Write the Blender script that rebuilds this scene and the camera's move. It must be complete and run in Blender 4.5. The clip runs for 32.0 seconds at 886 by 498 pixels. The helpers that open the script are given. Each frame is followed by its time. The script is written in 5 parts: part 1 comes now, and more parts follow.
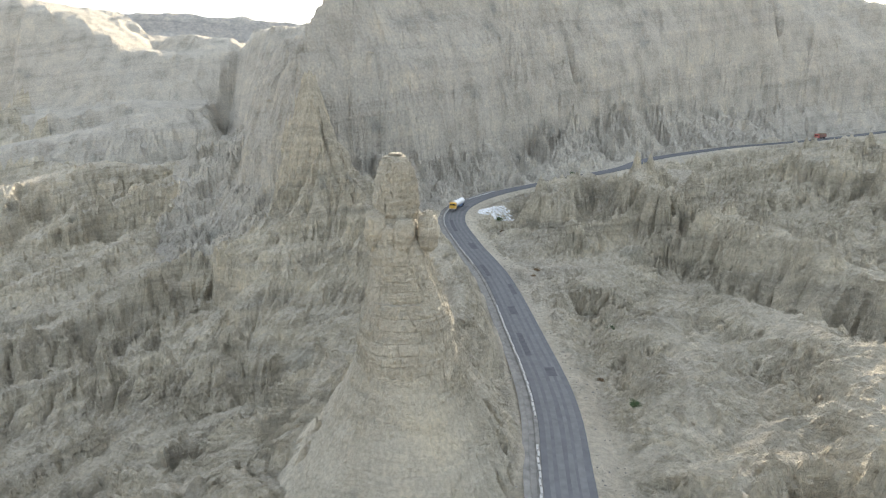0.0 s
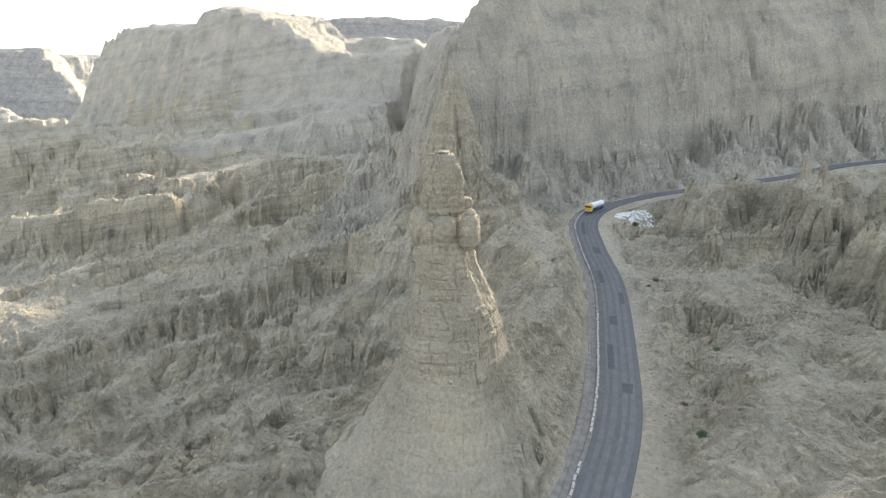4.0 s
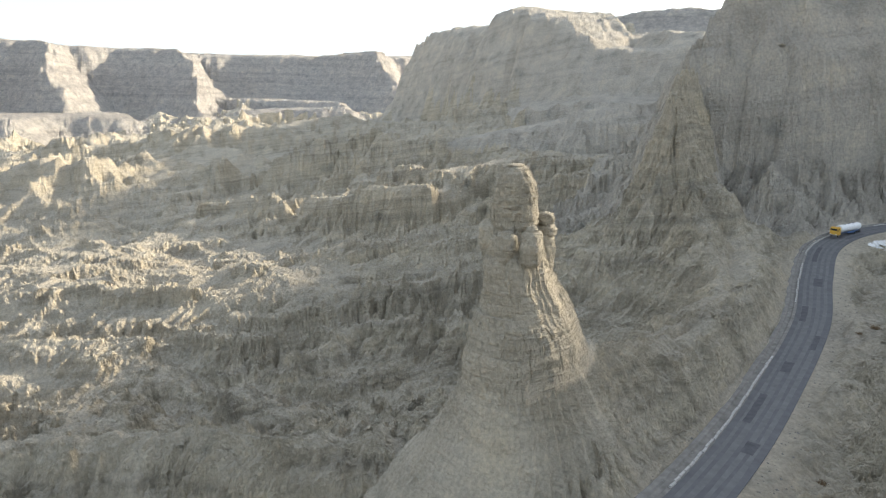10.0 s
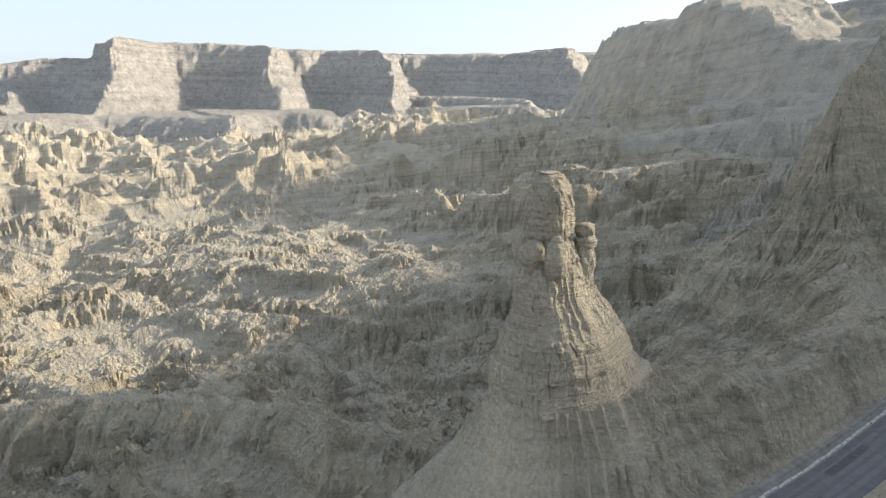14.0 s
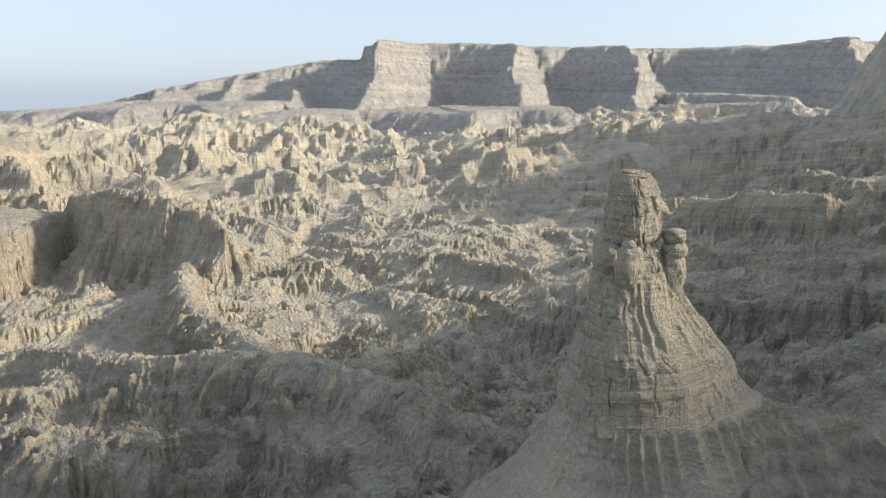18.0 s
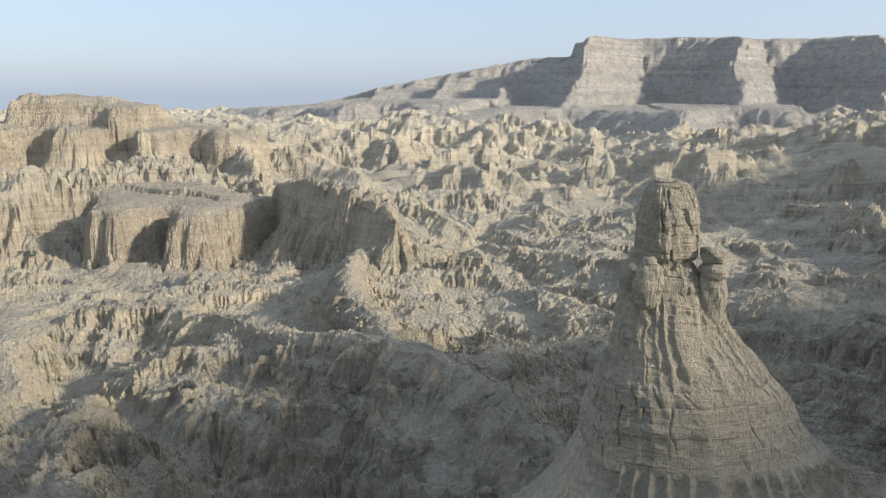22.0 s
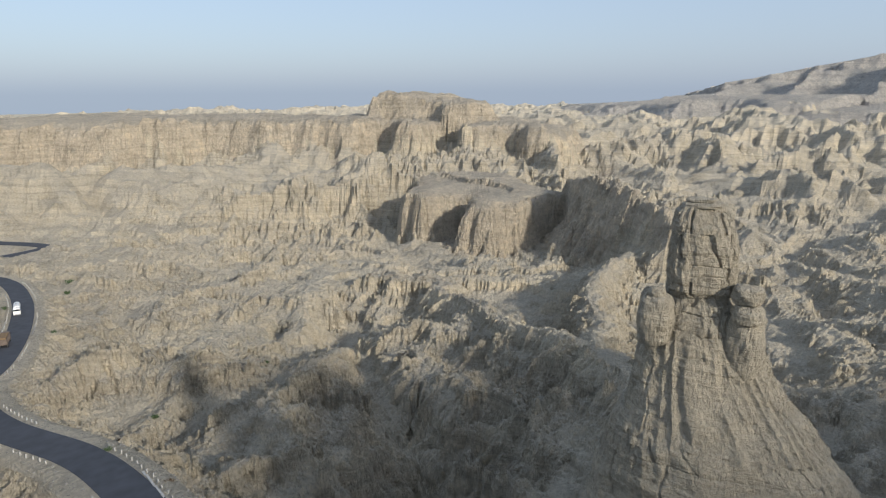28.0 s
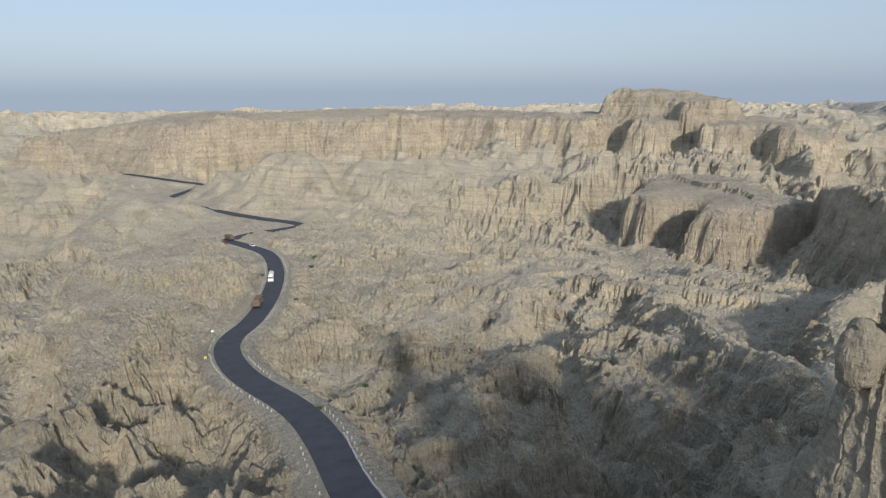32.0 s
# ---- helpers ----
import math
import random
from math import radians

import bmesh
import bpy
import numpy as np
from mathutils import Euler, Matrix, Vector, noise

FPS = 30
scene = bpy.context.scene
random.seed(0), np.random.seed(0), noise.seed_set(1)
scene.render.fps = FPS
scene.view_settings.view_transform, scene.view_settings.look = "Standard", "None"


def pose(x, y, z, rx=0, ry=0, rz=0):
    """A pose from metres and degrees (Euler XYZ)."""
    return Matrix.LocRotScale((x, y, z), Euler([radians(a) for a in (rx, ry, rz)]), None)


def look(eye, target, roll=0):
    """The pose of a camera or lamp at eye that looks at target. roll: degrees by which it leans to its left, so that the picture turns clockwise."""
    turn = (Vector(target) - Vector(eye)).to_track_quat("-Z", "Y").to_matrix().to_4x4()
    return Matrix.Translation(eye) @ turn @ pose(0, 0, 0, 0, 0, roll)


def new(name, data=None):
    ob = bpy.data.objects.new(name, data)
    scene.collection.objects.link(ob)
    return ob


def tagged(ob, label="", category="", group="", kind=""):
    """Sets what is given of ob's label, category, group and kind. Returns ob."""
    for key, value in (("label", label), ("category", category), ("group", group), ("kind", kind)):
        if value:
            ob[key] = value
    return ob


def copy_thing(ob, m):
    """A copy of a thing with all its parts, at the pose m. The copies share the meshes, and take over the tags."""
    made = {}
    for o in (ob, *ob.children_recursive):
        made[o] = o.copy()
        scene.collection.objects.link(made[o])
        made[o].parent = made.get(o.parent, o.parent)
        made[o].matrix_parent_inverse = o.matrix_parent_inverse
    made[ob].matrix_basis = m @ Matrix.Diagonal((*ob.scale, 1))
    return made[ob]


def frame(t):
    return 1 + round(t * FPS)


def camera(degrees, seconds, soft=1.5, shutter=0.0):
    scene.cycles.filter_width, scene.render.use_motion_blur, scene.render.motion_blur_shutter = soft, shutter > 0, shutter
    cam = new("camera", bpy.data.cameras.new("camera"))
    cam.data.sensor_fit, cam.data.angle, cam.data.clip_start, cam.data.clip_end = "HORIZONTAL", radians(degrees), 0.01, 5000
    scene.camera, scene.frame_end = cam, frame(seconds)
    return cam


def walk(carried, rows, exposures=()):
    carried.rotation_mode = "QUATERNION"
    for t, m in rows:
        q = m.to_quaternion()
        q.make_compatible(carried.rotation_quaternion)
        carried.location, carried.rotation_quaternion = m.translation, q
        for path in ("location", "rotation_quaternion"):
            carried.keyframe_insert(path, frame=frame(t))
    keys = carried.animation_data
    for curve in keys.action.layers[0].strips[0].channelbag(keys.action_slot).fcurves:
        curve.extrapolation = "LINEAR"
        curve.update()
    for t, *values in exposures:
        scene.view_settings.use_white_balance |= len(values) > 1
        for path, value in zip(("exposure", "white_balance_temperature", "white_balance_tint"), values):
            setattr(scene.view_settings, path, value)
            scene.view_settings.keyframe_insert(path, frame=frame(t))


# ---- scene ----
cam = camera(68.0, 32.0, soft=1.2)
METRES, EYE, TILT, LEAN, TURN = 155.0, 49.0, -12.25, 0.5, 0.0
ROWS = [
    (0.0, 0.0, 0.0, 0.0, -0.0, 0.0, 0.0),
    (0.5, 0.0159, 0.0006, 0.0007, 1.95, -0.04, -0.47),
    (1.0, 0.0315, 0.0012, 0.0011, 3.91, -0.08, -0.94),
    (1.5, 0.0472, 0.0024, 0.0013, 5.86, -0.14, -1.41),
    (2.0, 0.0626, 0.0042, 0.002, 7.84, -0.2, -1.86),
    (2.5, 0.0781, 0.0069, 0.0022, 9.83, -0.29, -2.35),
    (3.0, 0.0936, 0.0105, 0.0028, 11.86, -0.42, -2.8),
    (3.5, 0.1095, 0.0147, 0.0036, 13.9, -0.54, -3.27),
    (5.5, 0.1725, 0.0341, 0.0097, 22.24, -1.24, -5.0),
    (6.0, 0.1877, 0.0405, 0.0122, 24.35, -1.47, -5.45),
    (6.5, 0.2023, 0.0473, 0.0139, 26.45, -1.68, -5.86),
    (7.0, 0.217, 0.0544, 0.0162, 28.55, -1.93, -6.27),
    (7.5, 0.2312, 0.0623, 0.0195, 30.66, -2.23, -6.66),
    (8.0, 0.245, 0.0707, 0.0231, 32.76, -2.5, -7.06),
    (8.5, 0.2586, 0.0799, 0.027, 34.87, -2.81, -7.44),
    (9.0, 0.2718, 0.0898, 0.0313, 36.97, -3.11, -7.8),
    (9.5, 0.2844, 0.1002, 0.0358, 39.07, -3.44, -8.16),
    (10.0, 0.2967, 0.1111, 0.0403, 41.18, -3.79, -8.51),
    (10.5, 0.3089, 0.1218, 0.0444, 43.27, -4.14, -8.85),
    (11.0, 0.3206, 0.1333, 0.0488, 45.31, -4.52, -9.06),
    (11.5, 0.332, 0.1445, 0.0524, 47.26, -4.86, -9.34),
    (12.0, 0.3434, 0.1562, 0.0559, 49.2, -5.2, -9.62),
    (12.5, 0.3545, 0.169, 0.0594, 51.13, -5.58, -9.8),
    (13.0, 0.365, 0.1826, 0.0629, 53.13, -5.93, -10.06),
    (13.5, 0.3753, 0.1957, 0.0663, 55.28, -6.33, -10.29),
    (14.0, 0.3852, 0.2098, 0.0698, 57.64, -6.78, -10.5),
    (14.5, 0.3938, 0.2232, 0.0732, 60.14, -7.29, -10.72),
    (16.5, 0.4206, 0.2861, 0.0838, 71.0, -9.49, -11.62),
    (17.0, 0.4253, 0.3026, 0.0865, 73.66, -10.07, -11.77),
    (17.5, 0.429, 0.3197, 0.0901, 76.28, -10.65, -11.86),
    (18.0, 0.4328, 0.3363, 0.0934, 78.82, -11.2, -11.96),
    (18.5, 0.435, 0.3536, 0.0973, 81.31, -11.76, -12.02),
    (19.0, 0.4371, 0.3704, 0.1014, 83.78, -12.31, -12.07),
    (19.5, 0.4379, 0.3876, 0.1056, 86.25, -12.85, -12.08),
    (20.0, 0.4377, 0.4059, 0.1099, 88.84, -13.41, -12.06),
    (20.5, 0.4368, 0.4229, 0.114, 91.24, -13.95, -12.03),
    (21.0, 0.4356, 0.4401, 0.1178, 93.37, -14.43, -11.98),
    (21.5, 0.4336, 0.4581, 0.1215, 95.22, -14.82, -11.89),
    (22.0, 0.4326, 0.4757, 0.1254, 97.16, -15.21, -11.87),
    (22.5, 0.4303, 0.4934, 0.1294, 99.31, -15.66, -11.76),
    (23.0, 0.4278, 0.5108, 0.1339, 101.51, -16.12, -11.65),
    (23.5, 0.4231, 0.5286, 0.1376, 103.36, -16.53, -11.51),
    (24.0, 0.4194, 0.5457, 0.1416, 105.04, -16.88, -11.39),
    (24.5, 0.4141, 0.5631, 0.1456, 106.96, -17.26, -11.23),
    (26.5, 0.3865, 0.6287, 0.1608, 116.74, -19.22, -10.39),
    (27.0, 0.3775, 0.6442, 0.1645, 119.79, -19.82, -10.05),
    (27.5, 0.3675, 0.6588, 0.168, 123.15, -20.45, -9.64),
    (28.0, 0.3577, 0.672, 0.1709, 126.4, -21.01, -9.21),
    (28.5, 0.3488, 0.6832, 0.1736, 129.48, -21.53, -8.74),
    (29.0, 0.3412, 0.6923, 0.1758, 132.52, -21.99, -8.31),
    (29.5, 0.3369, 0.697, 0.1774, 135.39, -22.43, -7.83),
    (30.0, 0.3363, 0.698, 0.1776, 138.26, -22.84, -7.39),
    (30.5, 0.3364, 0.6976, 0.1775, 140.78, -23.18, -7.02),
    (31.0, 0.3362, 0.6969, 0.1771, 142.92, -23.47, -6.64),
    (31.5, 0.3361, 0.6963, 0.1775, 144.66, -23.71, -6.31),
    (32.0, 0.3355, 0.696, 0.1773, 146.27, -23.9, -6.0),
]
EXPOSURES = [(0, 1.82, 6950, 10), (6, 1.54, 6900, 10), (13, 0.99, 6680, 10), (19, 0.64, 6420, 10), (24, 0.38, 6220, 10), (32, 0.12, 6070, 10)]
walk(cam, [(t, pose(0, 0, EYE, TILT, LEAN, TURN) @ pose(METRES * x, METRES * y, METRES * z, 90 + pitch, roll, yaw)) for t, x, y, z, yaw, pitch, roll in ROWS], EXPOSURES)

# ---- world and sun ----
SUN_YAW, SUN_HEIGHT = -14.0, 21.8      # the sun stands behind the great cliff
world = bpy.data.worlds.new("world")
scene.world = world
world.use_nodes = True
wn, wl = world.node_tree.nodes, world.node_tree.links
sky = wn.new("ShaderNodeTexSky")
sky.sky_type, sky.sun_disc = "NISHITA", False
sky.sun_elevation, sky.sun_rotation = radians(SUN_HEIGHT), radians(-SUN_YAW)
sky.air_density, sky.dust_density, sky.ozone_density, sky.altitude = 1.0, 2.4, 1.2, 200
haze = wn.new("ShaderNodeMix")
haze.data_type = "RGBA"
haze.inputs[0].default_value = 0.68       # dusty air: the blue is mixed with an even pale haze
haze.inputs[7].default_value = (2.7, 3.15, 3.85, 1)
wl.new(sky.outputs[0], haze.inputs[6])
wl.new(haze.outputs[2], wn["Background"].inputs[0])
wn["Background"].inputs[1].default_value = 0.156
sun = new("sun", bpy.data.lights.new("sun", "SUN"))
sun.data.energy, sun.data.angle, sun.data.color = 3.6, radians(3.0), (1.0, 0.90, 0.75)
s_yaw, s_el = radians(SUN_YAW), radians(SUN_HEIGHT)
sun.matrix_world = look(Vector((-math.sin(s_yaw) * math.cos(s_el), math.cos(s_yaw) * math.cos(s_el), math.sin(s_el))) * 900, (0, 0, 0))


# ---- materials ----
def material(name):
    m = bpy.data.materials.new(name)
    m.use_nodes = True
    return m, m.node_tree.nodes, m.node_tree.links, m.node_tree.nodes["Principled BSDF"]


def add(nodes, kind, **settings):
    n = nodes.new(kind)
    for key, value in settings.items():
        if key == "operation":
            n.operation = value
        elif key == "blend_type":
            n.blend_type = value
        elif key == "data_type":
            n.data_type = value
    return n


def ramp(nodes, stops):
    n = nodes.new("ShaderNodeValToRGB")
    e = n.color_ramp.elements
    while len(e) < len(stops):
        e.new(0.5)
    for k, (p, c) in enumerate(stops):
        e[k].position, e[k].color = p, (*c, 1) if len(c) == 3 else (c[0], c[0], c[0], 1)
    return n


def plain(name, colour, rough=0.8, metal=0.0, vary=0.15, scale=3.0):
    m, n, l, b = material(name)
    tex = n.new("ShaderNodeTexNoise")
    tex.inputs["Scale"].default_value, tex.inputs["Detail"].default_value = scale, 6
    co = n.new("ShaderNodeTexCoord")
    l.new(co.outputs["Object"], tex.inputs["Vector"])
    r = ramp(n, [(0.25, tuple(c * (1 - vary) for c in colour)), (0.75, tuple(min(1, c * (1 + vary)) for c in colour))])
    l.new(tex.outputs["Fac"], r.inputs[0])
    l.new(r.outputs[0], b.inputs["Base Color"])
    b.inputs["Roughness"].default_value, b.inputs["Metallic"].default_value = rough, metal
    if rough > 0.85:
        b.inputs["Specular IOR Level"].default_value = 0.15
    return m


def rock(name, pale, mid, dark, tilt=(-0.12, -0.04), strata=1.0, dust=0.5, bump=1.0, grain=1.0):
    """Clay and sandstone: tilted beds, blotches, pale dust on flat places, rills and cracks as relief."""
    m, n, l, b = material(name)
    geo = n.new("ShaderNodeNewGeometry")
    sep = n.new("ShaderNodeSeparateXYZ")
    l.new(geo.outputs["Position"], sep.inputs[0])
    warp = n.new("ShaderNodeTexNoise")
    warp.inputs["Scale"].default_value, warp.inputs["Detail"].default_value = 0.03, 5
    l.new(geo.outputs["Position"], warp.inputs["Vector"])

    def math_node(op, a, bb):
        k = add(n, "ShaderNodeMath", operation=op)
        for s, v in ((0, a), (1, bb)):
            if isinstance(v, (int, float)):
                k.inputs[s].default_value = v
            else:
                l.new(v, k.inputs[s])
        return k.outputs[0]
    bed = math_node("ADD", sep.outputs[2], math_node("MULTIPLY", sep.outputs[0], tilt[0]))
    bed = math_node("ADD", bed, math_node("MULTIPLY", sep.outputs[1], tilt[1]))
    bed = math_node("ADD", bed, math_node("MULTIPLY", warp.outputs["Fac"], 9.0))
    comb = n.new("ShaderNodeCombineXYZ")
    l.new(bed, comb.inputs[2])
    l.new(math_node("MULTIPLY", sep.outputs[0], 0.02), comb.inputs[0])
    l.new(math_node("MULTIPLY", sep.outputs[1], 0.02), comb.inputs[1])
    beds = n.new("ShaderNodeTexNoise")
    beds.inputs["Scale"].default_value, beds.inputs["Detail"].default_value, beds.inputs["Roughness"].default_value = 0.35 * strata, 6, 0.7
    l.new(comb.outputs[0], beds.inputs["Vector"])
    col = ramp(n, [(0.28, dark), (0.45, mid), (0.56, tuple(0.5 * (a + c) for a, c in zip(mid, pale))), (0.72, pale)])
    l.new(beds.outputs["Fac"], col.inputs[0])
    blot = n.new("ShaderNodeTexNoise")
    blot.inputs["Scale"].default_value, blot.inputs["Detail"].default_value, blot.inputs["Roughness"].default_value = 0.06, 9, 0.65
    l.new(geo.outputs["Position"], blot.inputs["Vector"])
    tone = ramp(n, [(0.3, (0.56, 0.58, 0.60)), (0.42, (0.84, 0.82, 0.79)), (0.52, (0.97, 0.96, 0.95)), (0.7, (1.22, 1.17, 1.08))])
    l.new(blot.outputs["Fac"], tone.inputs[0])
    mul = add(n, "ShaderNodeMix", data_type="RGBA", blend_type="MULTIPLY")
    mul.inputs[0].default_value = 0.8
    l.new(col.outputs[0], mul.inputs[6]), l.new(tone.outputs[0], mul.inputs[7])
    # pale dust and salt on flat ground
    nz = n.new("ShaderNodeSeparateXYZ")
    l.new(geo.outputs["Normal"], nz.inputs[0])
    fine = n.new("ShaderNodeTexNoise")
    fine.inputs["Scale"].default_value, fine.inputs["Detail"].default_value, fine.inputs["Roughness"].default_value = 0.9 * grain, 8, 0.7
    l.new(geo.outputs["Position"], fine.inputs["Vector"])
    flat = math_node("ADD", nz.outputs[2], math_node("MULTIPLY", fine.outputs["Fac"], 0.5))
    flat = math_node("ADD", flat, math_node("MULTIPLY", blot.outputs["Fac"], 0.5))
    fr = ramp(n, [(0.0, (0.0,)), (0.5, (0.0,)), (1.0, (dust,))])
    fr.color_ramp.elements[1].position = 0.60
    sc = math_node("MULTIPLY", flat, 0.62)
    l.new(sc, fr.inputs[0])
    mix = add(n, "ShaderNodeMix", data_type="RGBA")
    l.new(fr.outputs[0], mix.inputs[0]), l.new(mul.outputs[2], mix.inputs[6])
    mix.inputs[7].default_value = (0.56, 0.515, 0.43, 1)
    gr = ramp(n, [(0.3, (0.70, 0.70, 0.71)), (0.65, (1.32, 1.31, 1.28))])
    l.new(fine.outputs["Fac"], gr.inputs[0])
    mul2 = add(n, "ShaderNodeMix", data_type="RGBA", blend_type="MULTIPLY")
    mul2.inputs[0].default_value = 0.7
    l.new(mix.outputs[2], mul2.inputs[6]), l.new(gr.outputs[0], mul2.inputs[7])
    l.new(mul2.outputs[2], b.inputs["Base Color"])
    b.inputs["Roughness"].default_value = 0.95
    b.inputs["Specular IOR Level"].default_value = 0.15
    # relief: beds, clods, vertical rills
    rill_co = n.new("ShaderNodeVectorMath")
    rill_co.operation = "MULTIPLY"
    l.new(geo.outputs["Position"], rill_co.inputs[0])
    rill_co.inputs[1].default_value = (1.0, 1.0, 0.16)
    rill = n.new("ShaderNodeTexNoise")
    rill.inputs["Scale"].default_value, rill.inputs["Detail"].default_value, rill.inputs["Roughness"].default_value = 0.55, 7, 0.6
    l.new(rill_co.outputs[0], rill.inputs["Vector"])
    hgt = math_node("ADD", math_node("MULTIPLY", beds.outputs["Fac"], 1.2), math_node("MULTIPLY", rill.outputs["Fac"], 1.6))
    hgt = math_node("ADD", hgt, math_node("MULTIPLY", fine.outputs["Fac"], 0.85))
    micro = n.new("ShaderNodeTexNoise")
    micro.inputs["Scale"].default_value, micro.inputs["Detail"].default_value, micro.inputs["Roughness"].default_value = 2.6 * grain, 6, 0.65
    l.new(rill_co.outputs[0], micro.inputs["Vector"])
    hgt = math_node("ADD", hgt, math_node("MULTIPLY", micro.outputs["Fac"], 0.7))
    bm_ = n.new("ShaderNodeBump")
    bm_.inputs["Strength"].default_value, bm_.inputs["Distance"].default_value = 1.0, 1.9 * bump
    l.new(hgt, bm_.inputs["Height"])
    l.new(bm_.outputs[0], b.inputs["Normal"])
    return m


PALE, MID, DARK = (0.63, 0.56, 0.425), (0.495, 0.44, 0.34), (0.345, 0.31, 0.25)
clay = rock("badland_clay", PALE, MID, DARK)
cliff_rock = rock("cliff_sandstone", (0.57, 0.525, 0.44), (0.51, 0.47, 0.40), (0.43, 0.395, 0.335), strata=0.5, dust=0.3)
mesa_rock = rock("mesa_sandstone", (0.64, 0.56, 0.43), (0.54, 0.47, 0.365), (0.43, 0.38, 0.295), tilt=(0.02, 0.01), strata=0.6, dust=0.4, bump=2.0, grain=0.4)
# distant rock: aerial haze is put into the base colours by paling them
far_rock = rock("haze_paled_limestone", (0.80, 0.76, 0.69), (0.68, 0.64, 0.59), (0.48, 0.455, 0.42), tilt=(0.02, 0.02), strata=0.22, dust=0.4, bump=5.0, grain=0.2)
spire_rock = rock("spire_sandstone", (0.57, 0.515, 0.405), (0.505, 0.455, 0.36), (0.42, 0.38, 0.30), tilt=(0.0, 0.0), strata=2.2, dust=0.2, bump=0.45, grain=2.0)
asphalt = plain("asphalt", (0.045, 0.047, 0.055), 0.8, 0, 0.3, 0.35)
old_asphalt = plain("worn_dusty_asphalt", (0.115, 0.115, 0.117), 0.9, 0, 0.15, 0.6)
dust_track = plain("dusty_wheel_track", (0.14, 0.139, 0.137), 0.95, 0, 0.15, 0.8)
tar = plain("tar_patch", (0.088, 0.088, 0.091), 0.9, 0, 0.2, 1.0)
concrete = plain("dusty_concrete", (0.20, 0.19, 0.17), 0.95, 0, 0.3, 0.8)
gravel = plain("gravel", (0.27, 0.255, 0.23), 0.95, 0, 0.35, 1.7)
whitewash = plain("chipped_whitewash", (0.43, 0.415, 0.385), 0.9, 0, 0.3, 6)
white_stone = plain("white_stone", (0.72, 0.71, 0.68), 0.9, 0, 0.2, 2)
leaf = plain("shrub_leaf", (0.075, 0.115, 0.045), 0.7, 0, 0.45, 5)
dry_leaf = plain("dry_shrub", (0.19, 0.13, 0.075), 0.9, 0, 0.4, 5)
bark = plain("shrub_stem", (0.16, 0.12, 0.085), 0.9, 0, 0.2, 9)
yellow_paint = plain("yellow_cab_paint", (0.62, 0.36, 0.05), 0.45, 0, 0.12, 2)
white_paint = plain("white_tank_paint", (0.74, 0.74, 0.72), 0.4, 0, 0.1, 1)
blue_paint = plain("blue_chassis_paint", (0.06, 0.12, 0.24), 0.5, 0, 0.2, 2)
red_paint = plain("faded_red_paint", (0.42, 0.10, 0.08), 0.5, 0, 0.15, 2)
brown_paint = plain("brown_truck_body", (0.13, 0.10, 0.08), 0.7, 0, 0.4, 2)
rubber = plain("tyre_rubber", (0.025, 0.025, 0.025), 0.9, 0, 0.2, 4)
dark_glass = plain("dark_windscreen", (0.02, 0.025, 0.03), 0.12, 0, 0.1, 2)
steel = plain("dull_steel", (0.3, 0.3, 0.31), 0.45, 0.8, 0.15, 5)
sign_yellow = plain("yellow_reflector", (0.75, 0.55, 0.12), 0.4, 0, 0.1, 4)

# ---- noise and erosion ----
RNG = np.random.default_rng(7)
TABLE = RNG.random((256, 256)).astype(np.float32)


def vnoise(x, y, seed=0):
    """Smooth value noise, 0 to 1."""
    x, y = x + 17.3 * seed, y + 41.7 * seed
    xi, yi = np.floor(x).astype(np.int64), np.floor(y).astype(np.int64)
    fx, fy = x - xi, y - yi
    fx, fy = fx * fx * fx * (fx * (fx * 6 - 15) + 10), fy * fy * fy * (fy * (fy * 6 - 15) + 10)
    a, b_ = TABLE[xi & 255, yi & 255], TABLE[(xi + 1) & 255, yi & 255]
    c, d = TABLE[xi & 255, (yi + 1) & 255], TABLE[(xi + 1) & 255, (yi + 1) & 255]
    return (a * (1 - fx) + b_ * fx) * (1 - fy) + (c * (1 - fx) + d * fx) * fy


def fbm(x, y, octaves=5, seed=0, gain=0.5):
    out, amp, total = 0.0, 1.0, 0.0
    for k in range(octaves):
        out = out + amp * vnoise(x * 2 ** k * (1 if k % 2 else 1.03) + 3.1 * k, y * 2 ** k - 5.7 * k, seed + k)
        total += amp
        amp *= gain
    return out / total * 2 - 1


def ridged(x, y, octaves=4, seed=0, gain=0.5):
    out, amp, total = 0.0, 1.0, 0.0
    for k in range(octaves):
        out = out + amp * (1 - np.abs(2 * vnoise(x * 2 ** k + 2.3 * k, y * 2 ** k + 9.1 * k, seed + k) - 1)) ** 2
        total += amp
        amp *= gain
    return out / total


def smooth(a, lo, hi):
    t = np.clip((a - lo) / (hi - lo), 0, 1)
    return t * t * (3 - 2 * t)


def to_line(x, y, pts):
    """Distance to a polyline of (x, y, ...) points, and the further columns at the nearest place."""
    pts = np.array(pts, float)
    best = np.full(x.shape, 1e9)
    extra = [np.zeros(x.shape) for _ in range(pts.shape[1] - 2)]
    for a, b_ in zip(pts[:-1], pts[1:]):
        d = b_[:2] - a[:2]
        t = np.clip(((x - a[0]) * d[0] + (y - a[1]) * d[1]) / (d @ d), 0, 1)
        dist = np.hypot(x - a[0] - t * d[0], y - a[1] - t * d[1])
        near = dist < best
        best = np.where(near, dist, best)
        for k in range(len(extra)):
            extra[k] = np.where(near, a[2 + k] + t * (b_[2 + k] - a[2 + k]), extra[k])
    return best, extra


